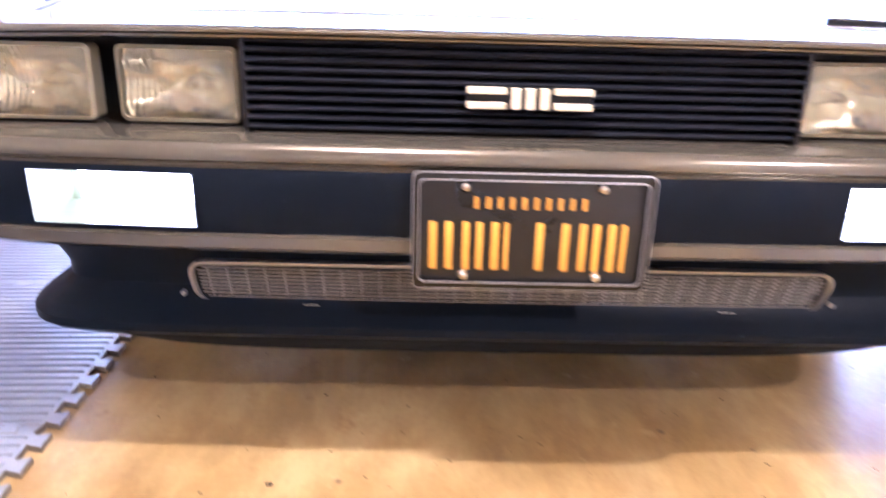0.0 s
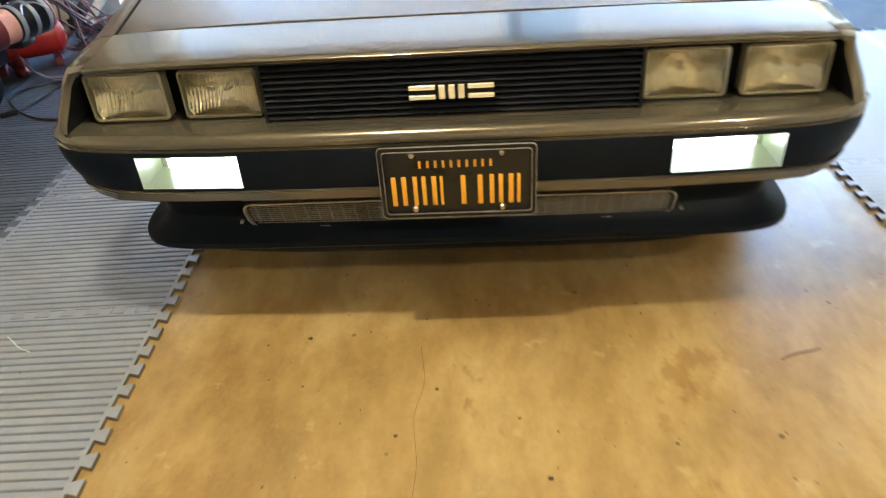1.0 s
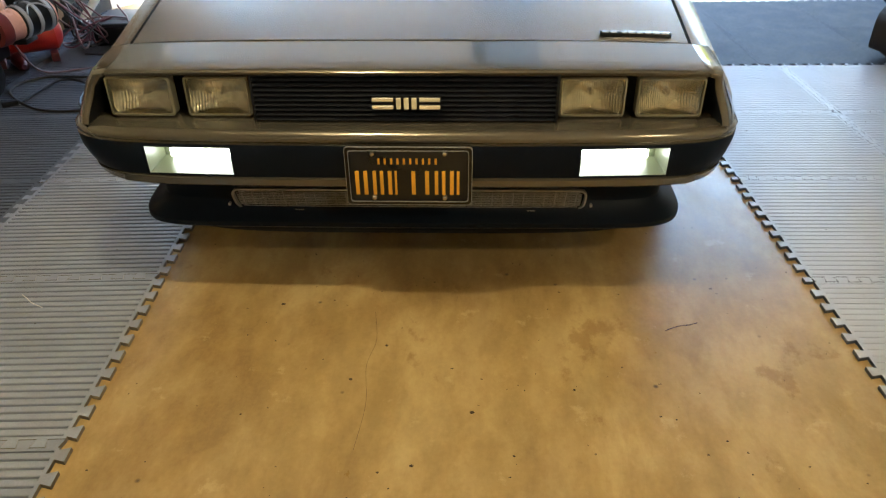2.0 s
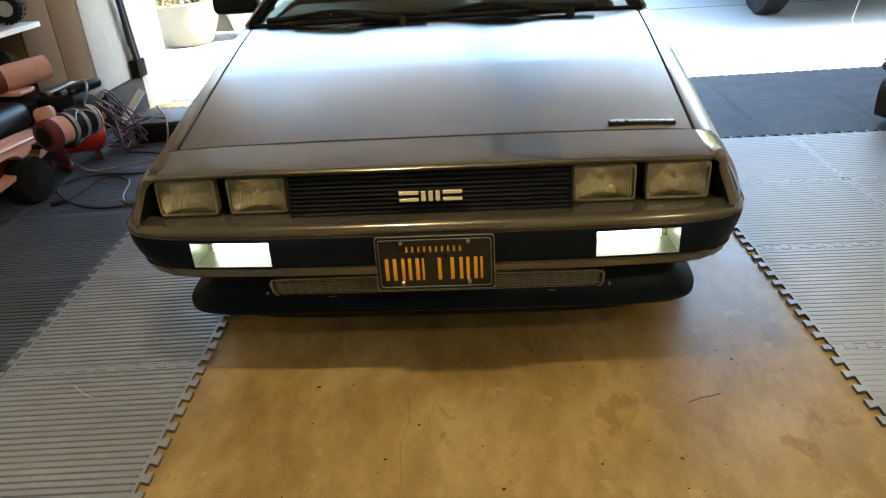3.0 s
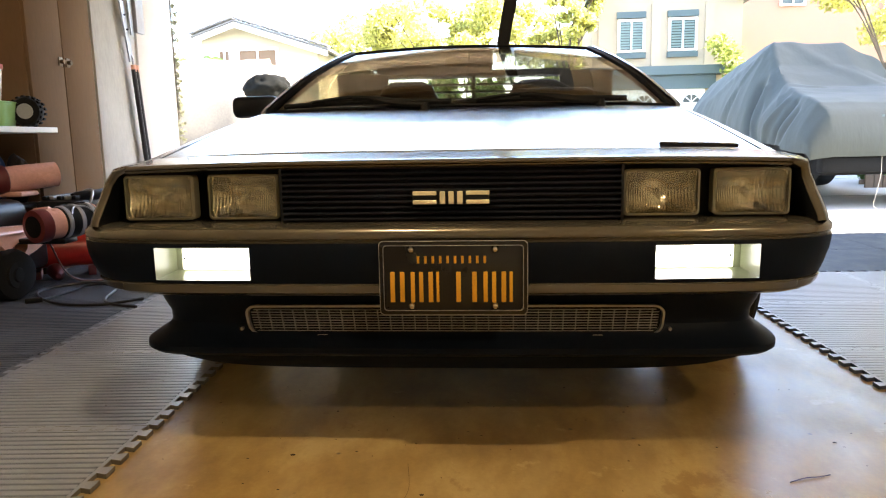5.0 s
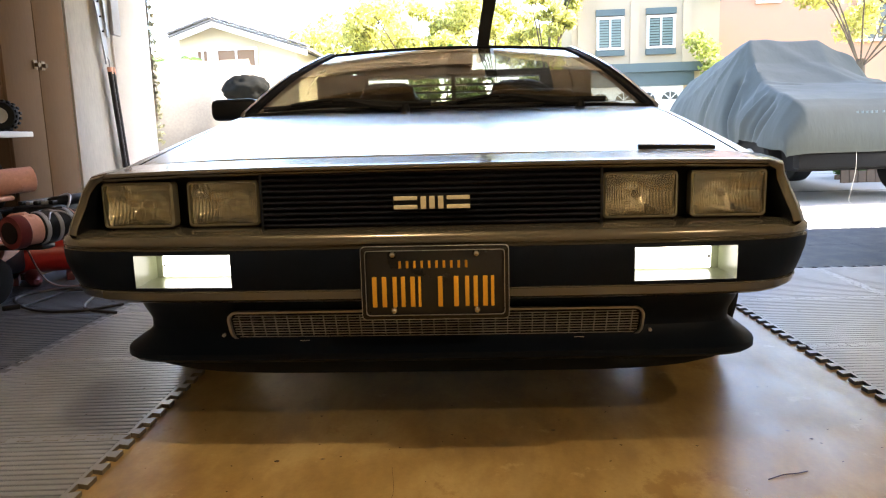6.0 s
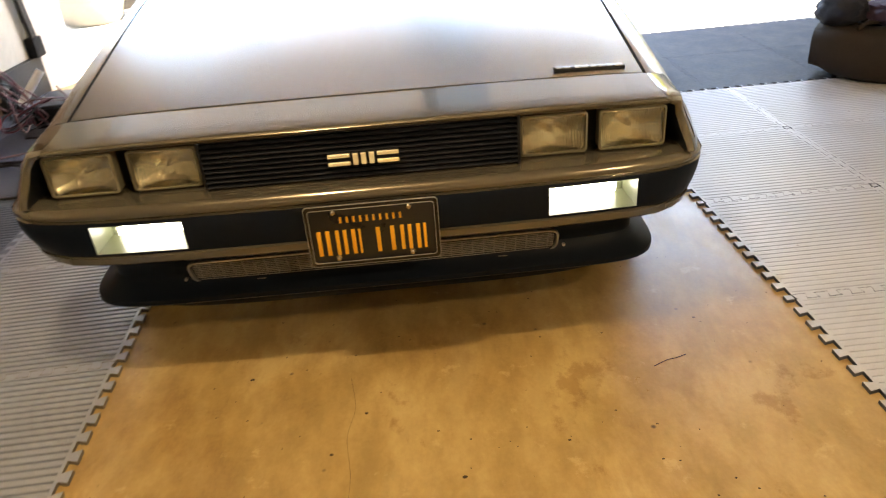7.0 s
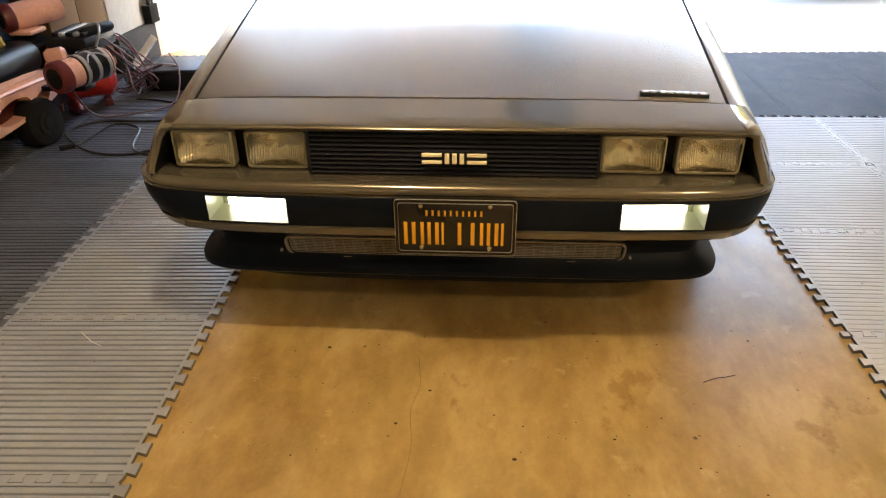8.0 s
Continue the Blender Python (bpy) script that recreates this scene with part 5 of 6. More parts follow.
# duffel bag near the doorway
bag = thing("duffel_bag", pose(2.56, 2.05, 0.012, 0, 0, -35), "slouched brown canvas duffel bag on the black mat", "bag")
bm, rows = bmesh.new(), []
for i, t in enumerate(np.linspace(-1, 1, 15)):
    k = (1 - abs(t) ** 6) ** 0.5 if abs(t) < 1 else 0.02
    k = max(k, 0.72)
    ring = []
    for a in np.linspace(0, 2 * math.pi, 24, endpoint=False):
        x, z = 0.20 * k * math.copysign(abs(math.cos(a)) ** 0.60, math.cos(a)), 0.130 + 0.130 * k * math.copysign(abs(math.sin(a)) ** 0.60, math.sin(a))
        p = Vector((0.36 * t, x, z))
        w = noise.noise(p * 7) * 0.022 + noise.noise(p * 17) * 0.008
        ring.append((p.x, p.y * (1 + w * 2), max(0.0, p.z * (1 + w * 2) - 0.02 * math.cos(t * 3))))
    rows.append(ring)
loft(bm, rows, True, True)
part("bag_body", bm, CANVAS, bag, smooth=85)
for y in (-0.10, 0.10):
    part("bag_handle", hose(bmesh.new(), [(-0.16, y, 0.25), (-0.12, y * 0.7, 0.28), (0.0, y * 0.4, 0.29), (0.12, y * 0.7, 0.28), (0.16, y, 0.25)], 0.011, 8), CANVAS, bag)
part("bag_zip", hose(bmesh.new(), [(-0.30, 0, 0.243), (0, 0, 0.258), (0.30, 0, 0.243)], 0.006, 6), DARK, bag)


def heap(name, m, sx, sy, sz, material, label, category, seed, rough=0.25):
    bm = bmesh.new()
    bmesh.ops.create_icosphere(bm, subdivisions=4, radius=1.0)
    for v in bm.verts:
        n1 = noise.noise(v.co * 1.7 + Vector((seed, 0, 0))) + 0.5 * noise.noise(v.co * 4.1 + Vector((0, seed, 0))) + 0.3 * abs(noise.noise(v.co * 8.0 + Vector((0, 0, seed))))
        c = v.co * (1 + rough * n1)
        v.co = Vector((c.x * sx, c.y * sy, max(0.0, (c.z * 0.5 + 0.42) * sz)))
    return solid(name, bm, material, label, category, m=m, smooth=60)


for (x, y, z, a, b, c), mt, lb, seed in zip(heap_list, (surface("blue_nylon", (0.03, 0.08, 0.22), 0.6), CANVAS), ("blue nylon bag stuffed on the bench shelf", "dark brown bag on the bench shelf"), (21.0, 24.0)):
    heap("soft_bag", pose(x, y, z), a, b, c, mt, lb, "bag", seed, 0.15)
heap("folded_jacket", pose(2.66, 2.03, 0.268, 0, 0, -30), 0.26, 0.16, 0.15, DARKCLOTH, "crumpled dark purple jacket on the duffel bag", "jacket", 3.0)
heap("dark_cloth", pose(2.36, 2.21, 0.265), 0.12, 0.12, 0.17, BLUECLOTH, "crumpled dark blue cloth beside the jacket", "cloth", 9.0)

# twig and flakes on the concrete
solid("twig", hose(bmesh.new(), [(0.683, -0.092, 0.002), (0.72, -0.074, 0.003), (0.75, -0.066, 0.002), (0.776, -0.056, 0.002)], 0.0011, 6), DARKCLOTH, "thin dark twig on the concrete floor", "twig")
rng = random.Random(11)
bm = bmesh.new()
for k in range(150):
    x, y, r = rng.uniform(-0.68, 1.10), rng.uniform(-1.15, 0.45), rng.uniform(0.0012, 0.0036)
    ang = rng.random() * 6
    vs = [bm.verts.new((x + r * rng.uniform(0.6, 1.5) * math.cos(ang + a), y + r * rng.uniform(0.5, 1.0) * math.sin(ang + a), 0.0006 + 0.0008 * rng.random())) for a in np.linspace(0, 2 * math.pi, 6, endpoint=False)]
    topv = bm.verts.new((x, y, 0.0022))
    for a, b in zip(vs, vs[1:] + vs[:1]):
        bm.faces.new((a, b, topv))
for x, y, r in ((-0.356, -0.002, 0.0065), (-0.046, -0.171, 0.005), (0.177, -0.401, 0.006), (0.854, 0.103, 0.005), (-0.12, -0.30, 0.005), (0.05, -0.56, 0.005), (0.42, -0.32, 0.004)):
    vs = [bm.verts.new((x + r * math.cos(a), y + 0.8 * r * math.sin(a), 0.0008)) for a in np.linspace(0, 2 * math.pi, 7, endpoint=False)]
    topv = bm.verts.new((x, y, 0.003))
    for a, b in zip(vs, vs[1:] + vs[:1]):
        bm.faces.new((a, b, topv))
for k in range(90):
    x, y, r = rng.uniform(1.2, 2.6), rng.uniform(-0.9, 2.0), rng.uniform(0.0012, 0.004)
    if k % 3 == 0:
        x, y = rng.uniform(-1.9, -0.85), rng.uniform(-0.9, 0.8)
    vs = [bm.verts.new((x + r * rng.uniform(0.6, 1.6) * math.cos(a), y + r * rng.uniform(0.5, 1.0) * math.sin(a), 0.0122)) for a in np.linspace(0, 2 * math.pi, 6, endpoint=False)]
    topv = bm.verts.new((x, y, 0.0136))
    for a, b in zip(vs, vs[1:] + vs[:1]):
        bm.faces.new((a, b, topv))
solid("floor_grit", bm, surface("dark_grit", (0.05, 0.03, 0.015), 0.8), "dark specks of grit on the floor and mats", "grit", kind="stuff")

solid("thread", hose(bmesh.new(), [(-1.11, 0.004, 0.0128), (-1.085, -0.014, 0.0135), (-1.06, -0.034, 0.0128), (-1.022, -0.052, 0.0126)], 0.0011, 5, 6), WHITEP, "short white thread on the grey mat", "thread")
bm = hose(bmesh.new(), [(-0.092, -0.03, 0.0002), (-0.075, -0.15, 0.0002), (-0.088, -0.25, 0.0002), (-0.072, -0.38, 0.0002), (-0.08, -0.52, 0.0002)], 0.0005, 5, 10)
solid("floor_crack", bm, surface("crack_dirt", (0.16, 0.10, 0.05), 0.9), "hairline crack in the concrete floor", "crack", kind="structure")

# ---- outside ----
solid("ground", boxed(-400, 400, DOOR_Y + 0.14, 700, -0.30, -0.05), LAWN, "dry ground reaching to the horizon", "ground", kind="structure")
solid("driveway", boxed(-6.0, 7.98, DOOR_Y + 0.14, 12.6, -0.06, -0.012), DRIVE, "pale sunlit concrete driveway", "driveway", kind="structure")
for y in (6.6, 9.6):
    solid("driveway_joint", boxed(-6.0, 7.98, y, y + 0.02, -0.0125, -0.0105), CURB, "dark joint across the driveway", "joint", kind="structure")
solid("road", boxed(-80, 80, 12.75, 18.6, -0.06, -0.03), ASPHALT, "grey asphalt street", "road", kind="structure")
solid("kerb", boxed(-80, 80, 12.6, 12.75, -0.06, 0.0, 0.01), DRIVE, "concrete kerb of the street", "kerb", kind="structure")
solid("kerb_far", boxed(-80, 80, 18.6, 18.75, -0.06, 0.08, 0.02), DRIVE, "concrete kerb of the street", "kerb", kind="structure")
solid("driveway_far", boxed(2.6, 7.6, 18.75, 22.0, -0.06, 0.02), DRIVE, "pale concrete driveway across the street", "driveway", kind="structure")

# added wall along the driveway that keeps the sun off the covered vehicle
solid("shade_wall", boxed(8.0, 8.4, 5.5, 12.3, -0.3, 6.6), STUCCO, "plain stucco wall added to shade the covered vehicle and driveway", "wall", kind="structure")

# covered vehicle on the driveway
jeep = thing("covered_vehicle", pose(3.72, 5.58, -0.012, 0, 0, 5), "off-road vehicle under a pale grey fabric cover", "vehicle")
JP = [(-0.27, 0.91, 0.90, 0.74), (-0.18, 0.93, 0.97, 0.78), (-0.02, 0.94, 1.02, 0.78), (0.3, 0.94, 1.09, 0.74), (0.65, 0.93, 1.18, 0.68), (0.95, 0.93, 1.40, 0.62), (1.17, 0.94, 1.66, 0.58), (1.5, 0.94, 1.63, 0.56), (2.0, 0.92, 1.54, 0.55), (2.6, 0.90, 1.42, 0.54), (3.05, 0.86, 1.34, 0.54), (3.3, 0.80, 1.12, 0.54), (3.42, 0.74, 0.92, 0.52)]
bm, rows = bmesh.new(), []
ys = np.concatenate([np.linspace(-0.27, 1.45, 120), np.linspace(1.48, 3.42, 50)])
# pulled creases on the side (y and height of both ends, rise, half width)
CREASES = ((1.15, 1.62, 0.42, 0.98, 0.030, 0.030), (1.13, 1.58, 0.66, 0.92, 0.024, 0.026), (1.10, 1.50, 0.20, 1.02, 0.020, 0.030), (0.98, 1.18, 0.86, 0.55, -0.075, 0.050), (0.84, 1.14, 0.66, 0.52, 0.040, 0.035),
           (0.30, 1.00, 0.46, 0.52, 0.045, 0.040), (0.16, 0.98, 0.24, 0.60, -0.045, 0.035), (1.20, 1.60, 1.65, 0.90, 0.022, 0.035), (1.20, 1.55, 2.40, 1.10, 0.018, 0.040), (1.45, 1.20, 1.60, 0.55, -0.030, 0.050), (0.02, 0.90, 0.10, 0.62, -0.03, 0.03))


def crease_rise(y, z):
    total = 0.0
    for y0, z0, y1, z1, rise, wide in CREASES:
        dy, dz = y1 - y0, z1 - z0
        t = max(0.0, min(1.0, ((y - y0) * dy + (z - z0) * dz) / (dy * dy + dz * dz)))
        gap = math.hypot(y - y0 - t * dy, z - z0 - t * dz)
        total += rise * math.exp(-((gap / wide) ** 2)) * (0.4 + 0.6 * math.sin(math.pi * min(1.0, 0.15 + t * 0.85)))
    return total


for y in ys:
    hw, zt, tw = (float(np.interp(y, [r[0] for r in JP], [r[k] for r in JP])) for k in (1, 2, 3))
    hem = 0.54 + 0.03 * math.sin(y * 5) + 0.03 * (abs(y - 0.45) < 0.4) + 0.04 * (abs(y - 2.7) < 0.4)
    row = []
    for u in np.linspace(-1, 1, 101):
        a = abs(u)
        if a < 0.36:
            x, z = tw * a / 0.36, zt - 0.02 * (1 - (a / 0.36) ** 2)
            if zt > 1.1 and u > 0.1:
                z -= min(1.0, (zt - 1.1) * 3) * 0.9 * (u - 0.1)
        else:
            t = (a - 0.36) / 0.64
            zt2 = zt - (min(1.0, (zt - 1.1) * 3) * 0.234 if zt > 1.1 and u > 0 else 0.0)
            x, z = tw + (hw - tw) * math.sin(min(1, t * 1.25) * math.pi / 2), zt2 + (hem - zt2) * t
            x += 0.022 * t * t * math.sin(y * 5 + 2 * t) + 0.05 * t * math.exp(-(((y - 0.45) / 0.42) ** 2))
        p = Vector((math.copysign(x, u), y, z))
        fold = 0.040 * (0.35 - abs(noise.noise(Vector((p.x * 1.4 + 3, p.y * 1.8 + p.z * 1.1, p.z * 0.8))))) + 0.014 * (0.3 - abs(noise.noise(Vector((p.x * 3.5, p.y * 5.0 - p.z * 2.2, p.z * 1.6)))))
        d = Vector((math.copysign(1.0, u) * min(1, a * 1.5), 0.3 * math.sin(3 * p.z), 0.6))
        fold += crease_rise(p.y, p.z) * min(1.0, max(0.0, (a - 0.26) * 6)) + 0.030 * max(0.0, math.sin(p.x * 7 + p.y * 9)) ** 4 * (0.5 < p.y < 1.2) * (a < 0.36)
        row.append(p + d * fold)
    rows.append(row)
front = [[Vector((p.x * k, -0.27 - dy, p.z * (1 - f) + f * hz)) for p in rows[0]] for k, dy, f, hz in ((0.97, 0.10, 0.92, 0.445), (0.985, 0.085, 0.5, 0.46), (0.995, 0.05, 0.15, 0.5))]
slab(bm, front + rows, (0, 0.01, -0.008))
cover = part("cover", bm, COVER, jeep, "pale grey wrinkled fabric cover", smooth=70)
for x, w in ((-0.27, 0.035), (-0.225, 0.035), (-0.18, 0.03), (-0.14, 0.035), (-0.095, 0.03), (-0.03, 0.035), (0.015, 0.035), (0.06, 0.03), (0.10, 0.035)):
    part("cover_mark", boxed(x, x + w * 0.7, -0.322, -0.28, 0.80, 0.84, 0.001), TEAL, cover, "plain dark mark on the cover")
part("chassis", boxed(-0.72, 0.72, -0.20, 3.1, 0.30, 0.56, 0.02), DARK, jeep)
part("front_bumper", boxed(-0.78, 0.78, -0.33, -0.21, 0.33, 0.47, 0.02), DARK, jeep, "dark front bumper under the cover")
part("front_axle", rod(bmesh.new(), (-0.74, 0.45, 0.36), (0.74, 0.45, 0.36), 0.05), DARK, jeep)
part("rear_axle", rod(bmesh.new(), (-0.74, 2.66, 0.36), (0.74, 2.66, 0.36), 0.05), DARK, jeep)
for s in SIDES:
    for y in (0.45, 2.66):
        x, r = s * 0.76, 0.355
        w = part("wheel", turned(bmesh.new(), (x - s * 0.12, y, r), (x + s * 0.12, y, r), [(0, r * 0.6), (0.04, r * 0.92), (0.15, r * 0.99), (0.3, r), (0.7, r), (0.85, r * 0.99), (0.96, r * 0.92), (1, r * 0.6)], 40), TYRE, jeep, "chunky black off-road tyre")
        part("rim", turned(bmesh.new(), (x + s * 0.05, y, r), (x + s * 0.126, y, r), [(0, r * 0.45), (0.7, r * 0.54), (0.9, r * 0.52), (1, r * 0.18)], 30), RIM, w, "pale alloy rim")
        for k in range(5):
            a = 2 * math.pi * k / 5
            part("spoke_hole", rod(bmesh.new(), (x + s * 0.100, y + 0.110 * math.cos(a), r + 0.110 * math.sin(a)), (x + s * 0.129, y + 0.110 * math.cos(a), r + 0.110 * math.sin(a)), 0.036, seg=12), DARK, w)
cable("cover_strap", [(3.47, 5.17, 0.46), (3.465, 5.16, 0.30), (3.43, 5.15, 0.12), (3.41, 5.14, 0.03), (3.44, 5.12, -0.008)], 0.002, CREAMCLOTH, "thin pale strap hanging from the cover")


def window(parent, x0, x1, z0, z1, y, slats=True, pane=None):
    w = part("window", boxed(x0, x1, y - 0.03, y + 0.02, z0, z1), pane or WINDOWPANE, parent, "white-framed window with green louvres" if slats else "white-framed window")
    bm = bmesh.new()
    for a, b, c, d in ((x0 - 0.07, x0, z0 - 0.07, z1 + 0.07), (x1, x1 + 0.07, z0 - 0.07, z1 + 0.07), (x0, x1, z0 - 0.07, z0), (x0, x1, z1, z1 + 0.07), ((x0 + x1) / 2 - 0.025, (x0 + x1) / 2 + 0.025, z0, z1)):
        box(bm, a, b, y - 0.08, y + 0.01, c, d)
    part("frame", bm, WHITETRIM, w, "white window frame")
    if slats:
        n = int((z1 - z0) / 0.085)
        for half in (0, 1):
            a = x0 + 0.01 if half == 0 else (x0 + x1) / 2 + 0.03
            b = (x0 + x1) / 2 - 0.03 if half == 0 else x1 - 0.01
            for k in range(n):
                z = z0 + 0.04 + k * (z1 - z0 - 0.04) / n
                part("slat", boxed(a, b, y - 0.060, y - 0.035, z, z + 0.05, 0.0), SHUTTER, w)


house = thing("house", pose(0, 22.0, 0), "two-storey cream stucco house with teal trim", "house")
bm = prism(bmesh.new(), [(2.95, -0.1), (7.55, -0.1), (7.55, 4.78), (5.22, 5.84), (2.95, 4.94)], 0, 3.0)
for v in bm.verts:
    v.co = Vector((v.co.x, v.co.z, v.co.y))
part("wall", bm, STUCCO, house, "cream stucco gable wall")
for x in (3.28, 4.92, 6.55):
    part("pilaster", boxed(x - 0.14, x + 0.14, -0.06, 0.0, 2.84, 4.76), STUCCO, house)
for x0, x1 in ((3.80, 4.50), (5.36, 6.10)):
    window(house, x0, x1, 3.36, 4.22, -0.03)
    part("window_band", boxed(x0 - 0.10, x1 + 0.10, -0.10, -0.005, 4.33, 4.52), TEAL, house, "teal trim band")
    part("window_sill", boxed(x0 - 0.10, x1 + 0.10, -0.12, -0.005, 3.10, 3.27), TEAL, house, "teal sill")
part("beam_band", boxed(2.6, 7.0, -0.35, 0.0, 2.55, 2.82), TEAL, house, "teal beam over the garage")
part("beam_band", boxed(3.2, 6.75, -0.20, 0.0, 2.12, 2.55), TEAL, house, "teal lintel")
gd = part("garage_door", boxed(3.4, 6.45, -0.08, 0.02, 0.0, 2.12), WHITETRIM, house, "white panelled garage door with fan lights")
for k in range(4):
    x = 3.85 + 0.73 * k
    bm = bmesh.new()
    fan = [(x + 0.26 * math.cos(a), 1.70 + 0.24 * math.sin(a)) for a in np.linspace(0, math.pi, 12)]
    prism(bm, fan, 0, 0.02)
    for v in bm.verts:
        v.co = Vector((v.co.x, -0.085 - v.co.z, v.co.y))
    fl = part("fan_light", bm, WINDOWPANE, gd, "dark arched fan light")
    for a in (45, 90, 135):
        part("fan_bar", beam(bmesh.new(), (x, -0.112, 1.70), (x + 0.25 * math.cos(radians(a)), -0.112, 1.70 + 0.23 * math.sin(radians(a))), 0.025, 0.012, (0, 1, 0)), WHITETRIM, fl)
    for j in range(3):
        part("door_panel", boxed(x - 0.30, x + 0.30, -0.095, -0.081, 0.12 + 0.5 * j, 0.50 + 0.5 * j, 0.01), WHITETRIM, gd)
for x_eave, z_eave, turn in ((2.80, 5.06, -90), (7.82, 4.86, 90)):
    rise = 5.95 - z_eave
    rf = part("roof", slab(bmesh.new(), [[(x_eave, -0.42, z_eave), (x_eave, 3.2, z_eave)], [(5.22, -0.42, 5.95), (5.22, 3.2, 5.95)]], (0, 0, -0.07)), TEAL, house, "roof slope with red tiles and teal fascia")
    bm, tile_rows = bmesh.new(), []
    for t in (0.0, 1.0):
        tile_rows.append([(0.25 * (u - 0.5), t * 0.40, 0.05 * math.sin(math.pi * u) + 0.035 * (1 - t)) for u in np.linspace(0, 1, 6)])
    slab(bm, tile_rows, (0, 0, -0.02))
    me = link_mesh("roof_tile", bm, ROOFTILE, 50)
    for i in range(8):
        for j in range(12):
            f = i / 8
            o = new("roof_tile", me)
            o.parent = rf
            o.matrix_basis = pose(x_eave + (5.22 - x_eave) * f, -0.36 + 0.25 * j, z_eave + 0.025 + rise * f, math.degrees(math.atan2(rise, 2.6)), 0, turn)

wing = thing("house", pose(0, 24.5, 0), "salmon stucco house behind the covered vehicle", "house")
part("wall", boxed(7.7, 19.0, 0.0, 8.0, -0.1, 6.4), SALMON, wing, "salmon stucco wall")
window(wing, 9.6, 10.3, 5.0, 5.7, -0.03, False)
window(wing, 13.0, 14.2, 3.6, 4.9, -0.03, False)
part("roof", slab(bmesh.new(), [[(7.2, -0.6, 6.35), (19.4, -0.6, 6.35)], [(7.2, 4, 7.8), (19.4, 4, 7.8)], [(7.2, 8.4, 6.35), (19.4, 8.4, 6.35)]], (0, 0, -0.12)), ROOFTILE, wing, "red tiled roof")

lodge = thing("house", pose(-7.6, 19.5, 0), "pale stucco house with a low grey-tiled gable", "house")
bm = prism(bmesh.new(), [(-1.2, -0.1), (2.3, -0.1), (2.3, 3.42), (0.0, 4.15), (-1.2, 3.77)], 0, 9.0)
for v in bm.verts:
    v.co = Vector((v.co.x, v.co.z, v.co.y))
part("wall", bm, surface("pale_yellow_stucco", (0.60, 0.52, 0.37), 0.85, 0.0, 0.08, 0.8, 50, 0.5, 0.004), lodge, "pale stucco gable wall")
BLIND = surface("tan_window_blind", (0.20, 0.12, 0.07), 0.7, 0.0, 0.1, 2, 40, 0.1)
window(lodge, -0.62, -0.33, 2.55, 3.42, -0.03, False, BLIND)
window(lodge, -0.02, 1.08, 2.55, 3.42, -0.03, False, BLIND)
for s, w in ((-1, 1.3), (1, 2.75)):
    rf = part("roof", slab(bmesh.new(), [[(s * w, -0.5, 4.26 - 0.325 * w), (s * w, 9.3, 4.26 - 0.325 * w)], [(0, -0.5, 4.26), (0, 9.3, 4.26)]], (0, 0, -0.05)), GREYTILE, lodge, "grey tiled roof slope")
    part("barge_board", slab(bmesh.new(), [[(s * w * 0.985, -0.45, 4.20 - 0.325 * w), (s * w * 0.985, -0.41, 4.20 - 0.325 * w)], [(0, -0.45, 4.20), (0, -0.41, 4.20)]], (0, 0, -0.16)), WHITETRIM, lodge, "pale barge board")
    nt = int(w / 0.26)
    for k in range(nt):
        t = (k + 0.5) / nt
        part("verge_tile", boxed(-0.13, 0.13, -0.06, 0.36, 0.0, 0.06, 0.02, m=pose(s * w * (1 - t), -0.52, 4.28 - 0.325 * w * (1 - t), 0, s * 18, 0)), GREYTILE, rf)

# side boundary wall and covered things by the driveway
solid("garden_wall", boxed(-6.25, -6.0, 4.0, 12.4, -0.05, 1.75, 0.02), WHITESTUCCO, "white stucco garden wall along the driveway", "wall", kind="structure")
bm, rows = bmesh.new(), []
for y in np.linspace(-1.2, 1.6, 24):
    row = []
    for u in np.linspace(-1, 1, 40):
        a, e = abs(u), max(0.0, abs(y - 0.2) - 1.0) / 0.4
        x, z = (1.5 * u / 0.55, 1.76 - 0.05 * u) if a < 0.55 else (math.copysign(1.5 + 0.35 * (a - 0.55) / 0.45, u), 1.76 - 1.74 * (a - 0.55) / 0.45)
        f = 0.06 * noise.noise(Vector((x * 1.6, y * 2.0, z * 2.2))) + 0.04 * abs(noise.noise(Vector((x * 3.0, y * 4.0, z * 1.5))))
        row.append((x * (1 - 0.1 * e) + f, y + f, max(0.0, z * (1 - 0.35 * e) + f)))
    rows.append(row)
rows.insert(0, [(x * 0.98, y - 0.12, max(0.0, z - 1.25)) for x, y, z in rows[0]])
slab(bm, rows, (0, 0.01, -0.01))
solid("covered_trailer", bm, TARP, "bulky trailer under a sagging cream tarpaulin", "tarpaulin", m=pose(-4.35, 8.0, -0.012), smooth=70)
heap("covered_barbecue", pose(-2.46, 6.35, -0.012, 0, 0, 10), 0.30, 0.30, 1.36, CREAMCLOTH, "small thing under a pale fitted cover", "cover", 5.0, 0.12)
heap("black_cloth", pose(-2.46, 6.30, 1.17), 0.25, 0.24, 0.30, surface("black_sheet", (0.008, 0.008, 0.007), 0.9, 0.0, 0.3, 5, 60, 0.4, 0.004, Specular_IOR_Level=0.03), "crumpled black sheet on the pale covered thing", "sheet", 14.0, 0.2)
bm = bmesh.new()
rows = []
for z, r in ((0.0, 0.30), (0.05, 0.36), (0.30, 0.46), (0.50, 0.50), (0.56, 0.53), (0.58, 0.50), (0.50, 0.46), (0.2, 0.36)):
    rows.append([(r * math.cos(a), r * math.sin(a), z) for a in np.linspace(0, 2 * math.pi, 30, endpoint=False)])
loft(bm, rows, True, True)
